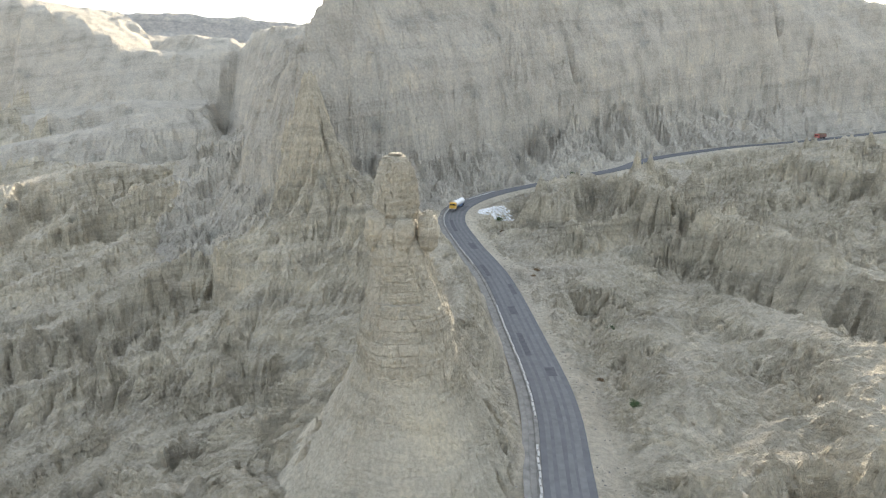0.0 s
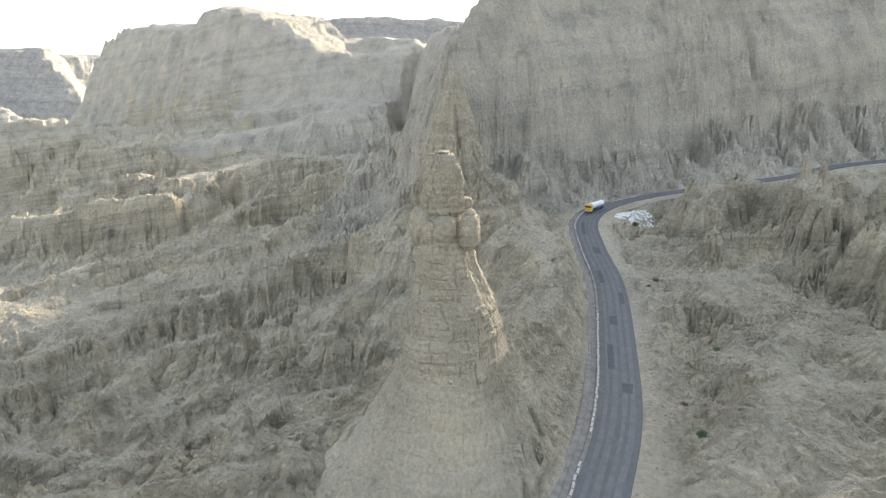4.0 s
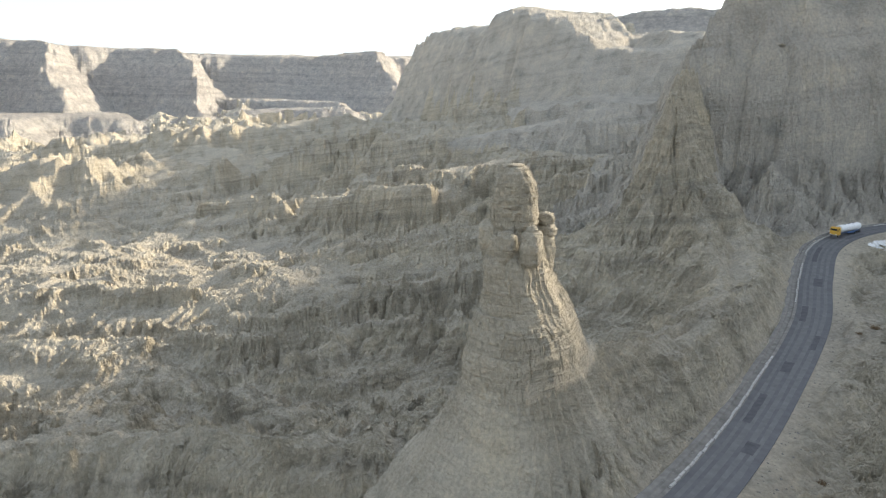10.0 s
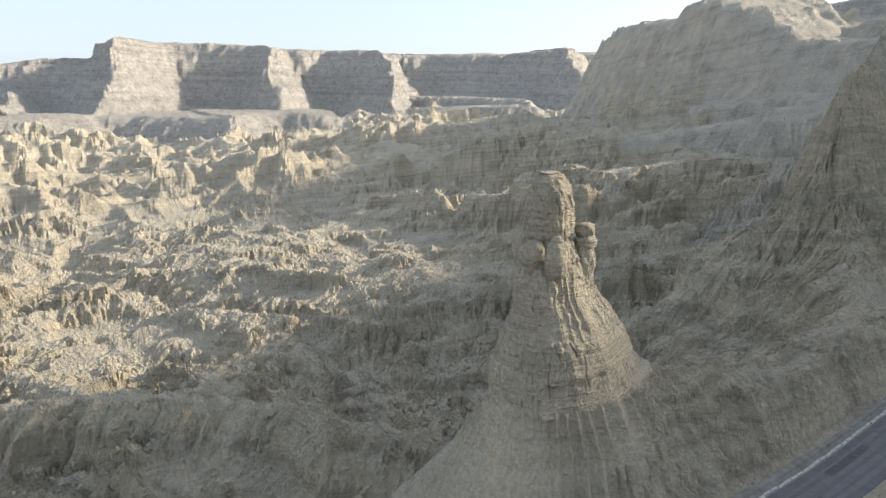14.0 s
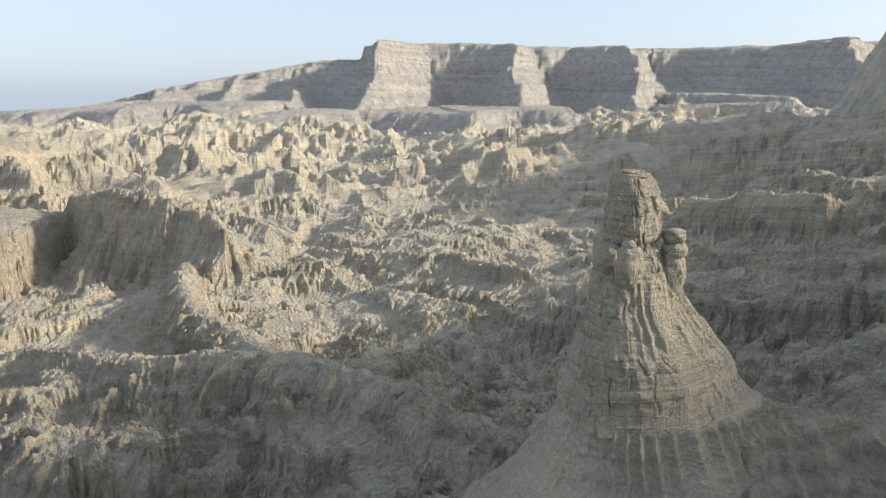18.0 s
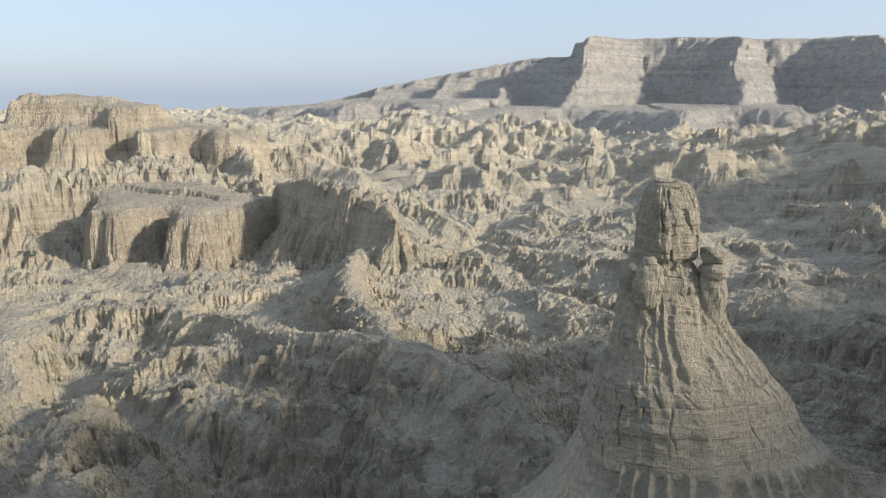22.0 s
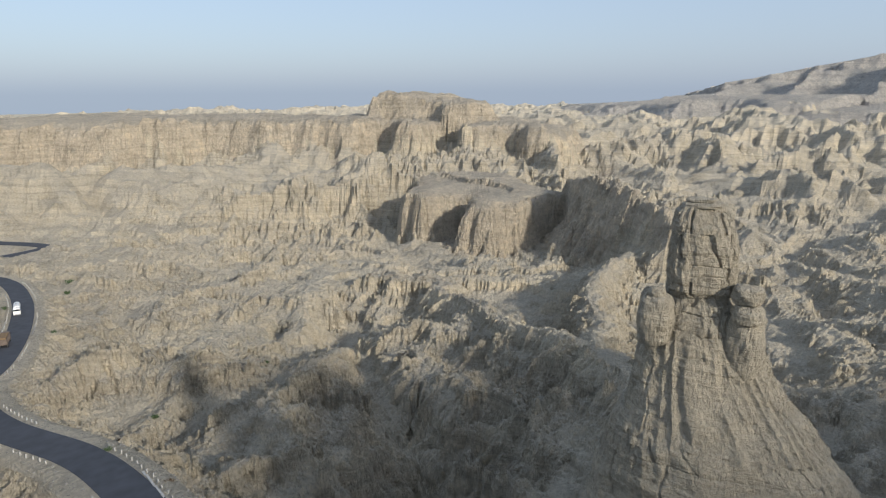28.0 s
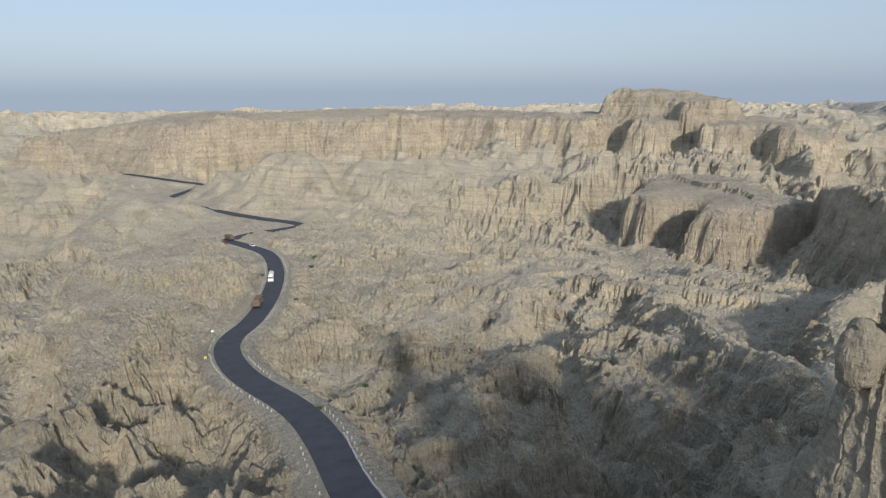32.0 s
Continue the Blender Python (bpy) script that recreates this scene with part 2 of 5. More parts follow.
def inside(x, y, pts):
    """Signed distance to a closed outline, positive inside."""
    ring = list(pts) + [pts[0]]
    dist, _ = to_line(x, y, ring)
    odd = np.zeros(x.shape, bool)
    for (ax, ay), (bx, by) in zip(ring[:-1], ring[1:]):
        cross = ((ay > y) != (by > y)) & (x < (bx - ax) * (y - ay) / ((by - ay) or 1e-9) + ax)
        odd ^= cross
    return np.where(odd, dist, -dist)


def spline(pts, step):
    """Catmull-Rom through the points, resampled at even steps."""
    p = np.array(pts, float)
    p = np.vstack([2 * p[0] - p[1], p, 2 * p[-1] - p[-2]])
    out = []
    for k in range(1, len(p) - 2):
        t = np.linspace(0, 1, 24, endpoint=False)[:, None]
        out.append(0.5 * (2 * p[k] + (p[k + 1] - p[k - 1]) * t + (2 * p[k - 1] - 5 * p[k] + 4 * p[k + 1] - p[k + 2]) * t ** 2
                          + (3 * p[k] - p[k - 1] - 3 * p[k + 1] + p[k + 2]) * t ** 3))
    out = np.vstack(out + [p[-2:-1]])
    run = np.r_[0, np.cumsum(np.hypot(*np.diff(out[:, :2], axis=0).T))]
    s = np.arange(0, run[-1], step)
    return np.stack([np.interp(s, run, out[:, k]) for k in range(out.shape[1])], 1)


# ---- plan ----
ROAD = [(330, 470, 31), (233, 412, 27), (173, 395, 24), (113, 354, 21), (86, 319, 19), (55, 300, 16), (25, 280, 13), (9, 258, 11), (4, 235, 9), (8, 207, 6),
        (14.5, 175, 3), (18, 134, 0), (19, 105, -1), (17, 80, -3), (13, 30, -9), (8, 5, -11), (6, -15, -13.5), (8, -42, -16), (6, -64, -18), (0, -81, -20),
        (-13, -100, -22), (-31, -134, -25), (-49, -177, -28), (-60, -219, -30), (-58, -250, -31), (-54, -275, -32)]
ROAD_SOUTH = [(-54, -275, -32), (-75, -290, -33), (-112, -303, -34), (-98, -354, -35), (-84, -409, -36), (-71, -480, -37), (-75, -515, -38), (-119, -586, -39), (-106, -641, -39), (-65, -782, -40), (-14, -901, -40), (100, -1200, -42)]
# general level of the low ground
LEVELS = [(0, 60, -6), (50, 95, 4), (90, 150, 4), (120, 230, 4), (220, 330, 14), (55, 240, 8), (-30, 125, -18), (-76, 123, -31), (-59, 58, -24), (-105, 90, -28), (-190, 117, -43), (-150, 0, -46),
          (-115, -100, -50), (-50, -40, -26), (60, -40, -12), (90, -180, -24), (-340, 220, -44), (-300, 0, -56), (-600, 200, -56), (-1150, 330, -72), (-700, -100, -56), (-400, 560, 0),
          (-250, 400, -2), (-150, 290, -2), (-110, 220, -12), (-55, 205, -2), (0, 600, 40), (-230, -250, -45), (-60, -420, -40), (300, -500, -45), (-200, -1200, -50), (-2500, -600, -60)]
# ridges: crest line of (x, y, crest height, half width of the crest, slope of the flanks)
RIDGES = [
    [(-720, 1196, 242, 5, 1.7), (-690, 1204, 216, 12, 1.2), (-640, 1215, 205, 15, 1.0)],
    [(-7, 92, 8, 6, 0.9), (-4, 104, 9, 5, 1.0), (-2, 114, 12, 1, 1.1), (0, 130, 8, 1, 1.1), (2, 150, 9, 1.5, 1.1), (3, 163, 11, 2, 1.1), (-5, 185, 9, 2, 1.0), (-12, 210, 13, 2, 0.9), (-30, 228, 26, 2, 1.0), (-44, 235, 50, 2, 1.2)],
    [(-56, 270, 62, 3, 2.6), (-50, 248, 52, 1.5, 2.6), (-44, 226, 38, 1.2, 2.2), (-46, 205, 16, 1.5, 1.4), (-54, 185, 0, 3, 0.9)],
    [(-7, 90, 2, 6, 0.8), (-35, 82, -4, 2, 0.8), (-71, 73, -13, 2, 0.8), (-100, 52, -17, 2, 0.8), (-114, 41, -19, 3, 0.8), (-150, 28, -28, 3, 0.7), (-200, 0, -26, 4, 0.7), (-270, -15, -34, 4, 0.7), (-340, -20, -38, 5, 0.7)],
    [(-114, 41, -19, 2, 0.7), (-126, 15, -26, 2, 0.7), (-135, -2, -29, 2, 0.7), (-156, -31, -32, 3, 0.7), (-180, -66, -38, 4, 0.7), (-220, -80, -44, 5, 0.6)],
    [(-7, 86, 0, 6, 0.8), (-30, 78, -8, 3, 0.8), (-62, 66, -18, 3, 0.7), (-88, 53, -21, 3, 0.7)],
    [(-110, -88, -44, 4, 0.6), (-159, -125, -39, 4, 0.7), (-190, -150, -44, 5, 0.7), (-224, -180, -52, 5, 0.6)],
    [(-590, -215, 4, 3, 1.2), (-550, -192, -6, 2, 1.2), (-525, -176, -11, 1.5, 1.3), (-505, -150, -30, 2, 1.0), (-440, -110, -34, 3, 0.8)],
    [(120, 120, 8, 5, 0.5), (80, 200, 14, 6, 0.6), (75, 245, 16, 6, 0.7), (110, 300, 20, 6, 0.6)],
    [(60, 75, 3, 4, 0.6), (75, 110, 5, 5, 0.6), (62, 150, 4, 4, 0.6)],
    [(45, 215, 7, 4, 0.8), (42, 250, 14, 4, 0.9), (50, 275, 15, 4, 0.9)],
    [(-250, 330, -2, 3, 0.6), (-338, 297, -14, 3, 0.9), (-420, 270, -24, 4, 0.6)],
]
# knife-edged crests of hard clay that the rills leave standing: from the spire to the great cliff, and its buttress
CRESTS = [
    [(-6, 104, 13, 1, 1.0), (-1, 116, 11.5, 0.6, 1.0), (-1, 124, 9.8, 0.5, 1.0), (0, 140, 9.5, 0.5, 1.0), (1, 157, 11.5, 1, 1.0), (-3, 170, 11, 0.5, 1.0), (-12, 188, 13, 0.5, 0.9), (-24, 205, 19, 0.5, 0.9), (-36, 219, 30, 0.6, 1.0)],
    [(-52, 262, 62, 2, 3.6), (-47, 240, 58, 1.2, 3.6), (-43, 231, 52, 0.8, 3.0), (-39, 220, 36, 0.8, 2.0), (-40, 208, 20, 1, 1.3), (-45, 194, 6, 2, 0.9)],
    [(-300, 2, -15, 0.6, 1.4), (-311, -6, -13, 0.8, 1.8), (-336, -46, -7, 0.8, 2.0), (-347, -58, -1, 1, 2.0), (-362, -76, -10, 0.8, 2.0)],
]
# the range far behind the butte, with its pointed peak
FAR_CRESTS = [
    [(-840, 1340, 212, 14, 1.0), (-800, 1312, 226, 8, 1.3), (-772, 1295, 250, 3, 1.7), (-744, 1290, 228, 8, 1.2), (-640, 1300, 216, 20, 0.9), (-520, 1330, 226, 24, 0.9), (-380, 1350, 218, 24, 0.9), (-260, 1360, 206, 24, 0.9)],
]
# dry stream beds that drain the low ground: (x, y, bed height)
WADIS = [
    [(-28, 150, -14), (-45, 128, -22), (-80, 122, -33), (-130, 112, -40), (-190, 117, -46), (-300, 60, -54), (-420, 40, -58), (-640, 110, -62)],
    [(-30, 45, -20), (-60, 22, -31), (-100, -40, -46), (-130, -80, -54), (-200, -55, -56), (-300, 10, -58), (-420, 40, -59)],
    [(-60, 95, -22), (-100, 90, -34), (-140, 100, -41)],
    [(-60, 200, -10), (-100, 180, -26), (-140, 140, -38), (-190, 117, -45)],
    [(-150, 330, -4), (-230, 260, -26), (-300, 180, -44), (-340, 100, -52), (-420, 50, -57)],
    [(-330, 400, -8), (-430, 300, -34), (-520, 200, -50), (-640, 110, -60)],
    [(-40, -60, -28), (-90, -75, -44), (-130, -80, -53)],
    [(-60, -160, -32), (-130, -190, -45), (-200, -150, -52), (-260, -60, -56), (-330, 10, -58)],
    [(-120, -330, -40), (-230, -270, -48), (-300, -150, -54), (-360, -60, -57), (-430, 30, -60)],
    [(60, 170, -8), (90, 140, -14), (125, 120, -20), (190, 90, -28), (410, 60, -40)],
    [(70, 262, 2), (110, 220, -8), (140, 170, -16), (160, 110, -24)],
    [(60, 60, -12), (90, 20, -20), (150, 0, -28), (410, -40, -44)],
    [(50, -30, -18), (60, -90, -26), (90, -160, -32), (160, -260, -40), (300, -420, -48)],
    [(30, -120, -26), (50, -200, -34), (20, -300, -40), (60, -420, -46)],
]
# table lands: outline of (x, y, top) at the foot of the wall, height of that foot, slope of the apron, run of the wall, roughness of the outline, shape of the wall
PROFILES = {"sheer": [(0, 0), (0.5, 0.62), (0.62, 0.66), (1, 1)],
            "cap": [(0, 0), (0.12, 0.10), (0.22, 0.45), (0.45, 0.52), (0.6, 0.85), (0.8, 0.9), (1, 1)],
            "steps": [(0, 0), (0.06, 0.12), (0.18, 0.2), (0.24, 0.34), (0.4, 0.42), (0.46, 0.56), (0.6, 0.62), (0.66, 0.80), (0.8, 0.85), (0.86, 0.98), (1, 1)]}
MASSIFS = {
    "great_cliff": ([(-62, 266, 84, 42), (-30, 285, 104, 56), (4, 314, 108, 58), (45, 352, 112, 60), (78, 380, 114, 68), (104, 400, 178), (126, 418, 184), (170, 450, 184), (225, 480, 142), (360, 520, 124), (800, 700, 120), (900, 1400, 140), (-170, 1300, 135, 30), (-215, 760, 126, 50), (-200, 630, 118, 50), (-150, 500, 104, 46), (-112, 400, 94, 44), (-92, 310, 84, 40)], 80, 1.05, 18, 5, "sheer"),
    "near_butte": ([(-830, 818, 10), (-790, 790, 60), (-740, 776, 148), (-660, 742, 152), (-560, 686, 146), (-490, 642, 152), (-425, 606, 148), (-360, 584, 130), (-300, 572, 106), (-250, 578, 96), (-195, 592, 100), (-150, 640, 112), (-190, 1000, 125), (-420, 1100, 130), (-640, 910, 130), (-800, 870, 30)], 30, 0.62, 46, 12, "sheer"),
    "ledge": ([(-385, 462, 14), (-330, 456, 18), (-285, 470, 26), (-240, 480, 38), (-200, 496, 40), (-165, 520, 42), (-190, 600, 50), (-215, 740, 54), (-300, 640, 50), (-400, 610, 34), (-470, 620, 20), (-440, 540, 10)], 4, 0.5, 14, 7, "sheer"),
    "back_range": ([(-850, 1180, 150), (-700, 1190, 222), (-640, 1180, 205), (-400, 1280, 215), (-200, 1330, 190), (0, 1800, 200), (-900, 1900, 200)], 110, 0.7, 70, 40, "cap"),
    "far_plateau": ([(-2451, -912, -9), (-2272, -769, 5), (-1963, -674, 19), (-2248, -567, 33), (-1939, -436, 54), (-2224, -329, 68), (-1867, -234, 93), (-2189, -115, 107), (-1844, -20, 140), (-2105, 64, 151), (-1784, 195, 221), (-1915, 326, 226), (-2165, 516, 230), (-2117, 587, 223), (-1796, 623, 221), (-1915, 754, 219), (-2105, 897, 219), (-2034, 944, 219), (-1689, 968, 219), (-1796, 1099, 217), (-2010, 1254, 212), (-1867, 1337, 207), (-1415, 1468, 214), (-1510, 1658, 216), (-1677, 1896, 217), (-1201, 2372, 223), (-3500, 2700, 250), (-3500, 300, 250), (-3000, 100, 180), (-3000, -900, 10)], 16, 0.5, 170, 34, "steps"),
    "far_shoulder": ([(-1440, -100, -10), (-1540, 60, 4), (-1620, 190, 10), (-1420, 330, 8), (-1300, 460, 12), (-1560, 560, 14), (-1450, 690, 2), (-1480, 860, -12), (-1420, 1000, 20), (-1300, 1250, 40), (-2000, 1700, 60), (-3000, 1200, 80), (-3000, -900, 10), (-2500, -1200, 0), (-2000, -700, 10), (-1640, -470, 16), (-1740, -330, 30), (-1500, -260, 0)], -46, 0.42, 100, 36, "steps"),
    "castle_top": ([(-582, -466, 50), (-588, -425, 47), (-596, -385, 41), (-576, -338, 37), (-640, -318, 41), (-690, -350, 43), (-700, -470, 48), (-640, -500, 48)], 13, 1.1, 8, 5, "cap"),
    "castle": ([(-466, -520, 16), (-484, -462, 17), (-498, -425, 17), (-545, -408, 16), (-520, -384, 16), (-518, -352, 16), (-576, -338, 12), (-548, -312, 13), (-542, -280, 13), (-586, -262, 12), (-566, -238, 12), (-568, -212, 12), (-610, -196, 7), (-680, -220, 4), (-820, -300, 8), (-820, -520, 12), (-600, -600, 17)], -36, 0.34, 8, 7, "sheer"),
    "castle_step": ([(-356, -285, -24), (-338, -262, -26), (-368, -240, -27), (-330, -214, -25), (-318, -190, -25), (-356, -172, -27), (-318, -150, -25), (-322, -122, -25), (-360, -108, -25), (-400, -100, -24), (-450, -170, -23), (-490, -240, -23), (-460, -300, -24), (-400, -300, -27)], -44, 0.8, 6, 6, "cap"),
    "fin": ([(-297, 3, -14), (-309, -16, -10), (-328, -46, -5), (-345, -68, 3), (-370, -92, -9), (-398, -110, -12), (-412, -94, -12), (-370, -62, -8), (-348, -42, 2), (-328, -14, -10), (-312, 6, -12)], -38, 0.8, 5, 3, "cap"),
    "south_wall": ([(40, -840, -4), (-60, -760, 12), (-160, -690, 20), (-240, -700, 17), (-330, -630, 19), (-420, -560, 18), (-470, -470, 20), (-600, -420, 20), (-700, -700, 12), (-400, -1100, 8), (0, -1000, 0)], -32, 0.62, 12, 14, "sheer"),
}


# spot heights of the low ground: (x, y, height)
SPOTS_NORTH = [(-46, 121, -11), (-26, 138, -9), (-32, 162, -11), (-84, 143, -28), (-79, 128, -27), (-96, 179, -28), (-52, 176, -7), (-110, 223, -9), (-151, 201, -31), (-68, 234, 4), (-138, 216, -24), (-137, 160, -26), (-127, 137, -27), (-126, 130, -35), (-144, 145, -32), (-188, 115, -40), (-181, 123, -42),
               (-207, 124, -36), (-254, 279, -35), (-260, 166, -38), (-289, 109, -34), (-264, 94, -48), (-279, 83, -42), (-345, 202, -46), (-388, 237, -44), (-384, 279, -20), (-373, 327, -21), (-420, 38, -61), (-584, 63, -41), (-228, 94, -42), (-237, 64, -49)]
SPOTS_SOUTH = [(-146, 102, -31), (-138, 82, -37), (-172, 92, -45), (-116, 43, -20), (-141, 44, -33), (-87, 52, -21), (-60, 50, -24), (-114, 29, -27), (-119, 3, -36), (-135, -2, -29), (-132, -20, -41), (-156, -31, -32), (-104, -42, -46), (-87, -25, -47), (-69, -5, -47),
               (-34, -6, -32), (-50, -26, -29), (-20, -44, -30), (-52, -78, -30), (-97, -105, -39), (-118, -91, -54), (-159, -125, -39), (-224, -180, -53), (-174, -66, -41), (-283, -135, -60), (-272, -90, -51), (-259, -24, -43), (-269, -253, -66), (-30, -15, -25)]
SPOTS_CLIFF = [(-140, 438, 38), (-150, 400, 22), (-160, 345, 3), (-187, 340, -8), (-203, 515, 36), (-100, 183, -14)]
SPOTS_EAST = [(88, 257, 14), (99, 236, -9), (40, 115, -2), (82, 155, -12), (57, 157, 0), (35, 133, -1.5)]


def low_ground(x, y):
    num, den = np.zeros(x.shape), np.zeros(x.shape)
    for px, py, pz in LEVELS:
        w = 1.0 / (((x - px) ** 2 + (y - py) ** 2) / 2500.0 + 0.25 + 0.0004 * math.hypot(px, py)) ** 1.6
        num += w * pz
        den += w
    return num / den


def macro(x, y, cell):
    """The large forms. Returns the height, the number of the massif that rules there, and how easily it erodes."""
    wx = x + 9 * fbm(x / 60, y / 60, 4, 3) + 22 * fbm(x / 260, y / 260, 3, 11) * smooth(np.hypot(x, y - 90), 150, 500)
    wy = y + 9 * fbm(x / 60, y / 60, 4, 8) + 22 * fbm(x / 260, y / 260, 3, 21) * smooth(np.hypot(x, y - 90), 150, 500)
    near = np.hypot(x + 10, y - 100)
    z0 = low_ground(x, y)
    z = z0
    away = smooth(near, 50, 220) * (1 - 0.55 * smooth(-y + 0.5 * x, 20, 160) * smooth(x, -190, -60)) * (1 - 0.74 * smooth(y - 0.2 * x, 130, 200) * smooth(-x, 20, 90) * smooth(x, -420, -300))
    far = smooth(near, 450, 1200)
    # uplands left between the gullies: hummocks, and long beds that run from south-west to north-east
    along, across = 0.85 * x + 0.53 * y, -0.53 * x + 0.85 * y
    lumps = 0.5 + 0.5 * fbm(wx / 85, wy / 85, 3, 31)
    beds = ridged(along / 230 + 0.15 * fbm(x / 70, y / 70, 2, 12), across / 62 + 0.25 * fbm(x / 80, y / 80, 2, 14), 3, 5, 0.4)
    z = z + (7 + 36 * away + 22 * smooth(x, 26, 60) * (1 - away)) * (lumps - 0.42) + (5 + 26 * away + 16 * smooth(x, 26, 60) * (1 - away)) * (beds - 0.48)
    floor = z0 - 6 - 5 * away
    south = 1 - 0.65 * smooth(-y, 250, 650)
    z = z + south * far * 40 * (0.5 + 0.5 * fbm(wx / 330, wy / 330, 5, 44) - 0.4)
    # broken mesas in the middle distance
    blocks = fbm(wx / 210, wy / 150, 4, 61)
    z = z + south * smooth(near, 380, 650) * (24 * smooth(blocks, 0.0, 0.07) + 18 * smooth(blocks, 0.18, 0.24))
    bed = np.full(x.shape, 1e3)
    for pts in WADIS:
        d, (level,) = to_line(x + 10 * fbm(x / 30, y / 30, 3, 401), y + 10 * fbm(x / 30, y / 30, 3, 405), pts)
        z = np.minimum(z, level + np.maximum(d - 2, 0) * 0.5 + 7 * smooth(d, 0, 18) + np.maximum(d - 60, 0) * 3)
        bed = np.minimum(bed, d)
    floor = np.minimum(floor, z - 4)
    hard = np.zeros(x.shape)
    ruled = np.zeros(x.shape, np.int8)
    for pts in RIDGES:
        d, (top, half, slope) = to_line(x + 3.0 * fbm(x / 18, y / 18, 3, 71), y + 3.0 * fbm(x / 18, y / 18, 3, 75), pts)
        crest = top + 1.6 * fbm(x / 9, y / 9, 3, 77) - slope * np.maximum(d - half, 0) * (1 - 0.25 * smooth(d, 5, 60)) - 0.02 * d
        hard = np.where(crest > z, np.maximum(hard, 0.75 * smooth(-d, -14, -2)), hard)
        z = np.maximum(z, crest)
    for k, (name, (pts, foot, apron, run, rough, profile)) in enumerate(MASSIFS.items(), 1):
        tilt = fbm(x / (rough * 7), y / (rough * 7), 3, 80 + k)
        bx = x + rough * (fbm(x / (rough * 3.4), y / (rough * 3.4), 5, 90 + k, 0.55) + 0.8 * tilt)
        by = y + rough * (fbm(x / (rough * 3.4), y / (rough * 3.4), 5, 120 + k, 0.55) + 0.8 * fbm(x / (rough * 7), y / (rough * 7), 3, 140 + k))
        ring = [(*q, foot) if len(q) == 3 else q for q in (*pts, pts[0])]
        d = inside(bx, by, [p[:2] for p in pts])
        _, (top, heel) = to_line(x, y, ring)
        if name == "great_cliff":      # high part behind the road, lower west; unseen crest and added rise shape the shadow
            east = x - 3 - 0.25 * (y - 100)
            top = np.minimum(top, 112 + 72 * smooth(east, 0, 9))
            # rise added behind the rim, out of view, to shade the spire's lower part
            top = top + 66 * smooth(d, 12, 50) * smooth(east, -75, -45) * (1 - smooth(east, 0, 9))
        base = heel + np.minimum(0, (top - heel) * 0.6 - 14)
        rim = top + {'steps': 0.03, 'cap': 0.10, 'sheer': 0.07}[profile] * (top - base) * fbm(x / (rough * 4), y / (rough * 4), 5, 150 + k)
        steps = np.clip(d / run, 0, 1)
        rise = np.interp(steps, *zip(*PROFILES[profile]))
        wall = base + (rim - base) * rise + np.clip(d - run, 0, 150) * 0.04
        skirt = base + d * apron * (1 - 0.35 * smooth(-d, 0, 1.6 * (foot + 70)))
        form = np.where(d > 0, wall, skirt)
        ruled = np.where((form > z) & (d > -30 - run), k, ruled)
        hard = np.where((form > z) & (d > -1), 1.0, np.where(form > z, 0.0, hard))
        floor = np.where(form > z, np.maximum(floor, form - 0.12 * np.maximum(form - floor, 0) - 7), floor)
        z = np.maximum(z, form)
    return z, ruled, hard, floor, bed


def bed_level(z, x, y):
    """Height within the pile of beds, which rises to the north-east near the road and lies flat far off."""
    return z - 0.12 * np.clip(x, -260, 350) - 0.04 * np.clip(y, -200, 500) + 5 * fbm(x / 160, y / 160, 3, 301)


def bench(z, x, y, step, share, seed, lo=0.10, hi=0.36):
    """Turn a slope into benches and small scarps along the beds."""
    k = bed_level(z, x, y) / step + 0.22 * fbm(x / 55, y / 55, 3, 320 + seed)
    f = k - np.floor(k)
    return share * step * (smooth(f, lo, hi) - f) * (0.25 + 0.75 * smooth(vnoise(x / 90, y / 90, 330 + seed), 0.3, 0.6))


def bed_hardness(z, x, y):
    """Thin hard beds in soft clay: 0 soft, 1 hard."""
    b = bed_level(z, x, y)
    return smooth(vnoise(b / 5.5, 0.0 * b + 0.3, 5), 0.50, 0.68)


def fill_pits(z, sink, turns=600):
    """Raise every hollow until it spills over the edge."""
    w = np.full(z.shape, 1e6)
    w[0, :], w[-1, :], w[:, 0], w[:, -1] = z[0, :], z[-1, :], z[:, 0], z[:, -1]
    w = np.where(sink, z, w)
    for turn in range(turns):
        low = w[1:-1, 1:-1].copy()
        for dy, dx in ((0, 1), (0, -1), (1, 0), (-1, 0), (1, 1), (1, -1), (-1, 1), (-1, -1)):
            low = np.minimum(low, w[1 + dy:w.shape[0] - 1 + dy, 1 + dx:w.shape[1] - 1 + dx] + 0.02)
        low = np.maximum(low, z[1:-1, 1:-1])
        if turn % 20 == 19 and np.abs(low - w[1:-1, 1:-1]).max() < 1e-6:
            break
        w[1:-1, 1:-1] = low
    return np.minimum(w, z + 25) if turns > 100 else np.where(w < z + 3, w, z)


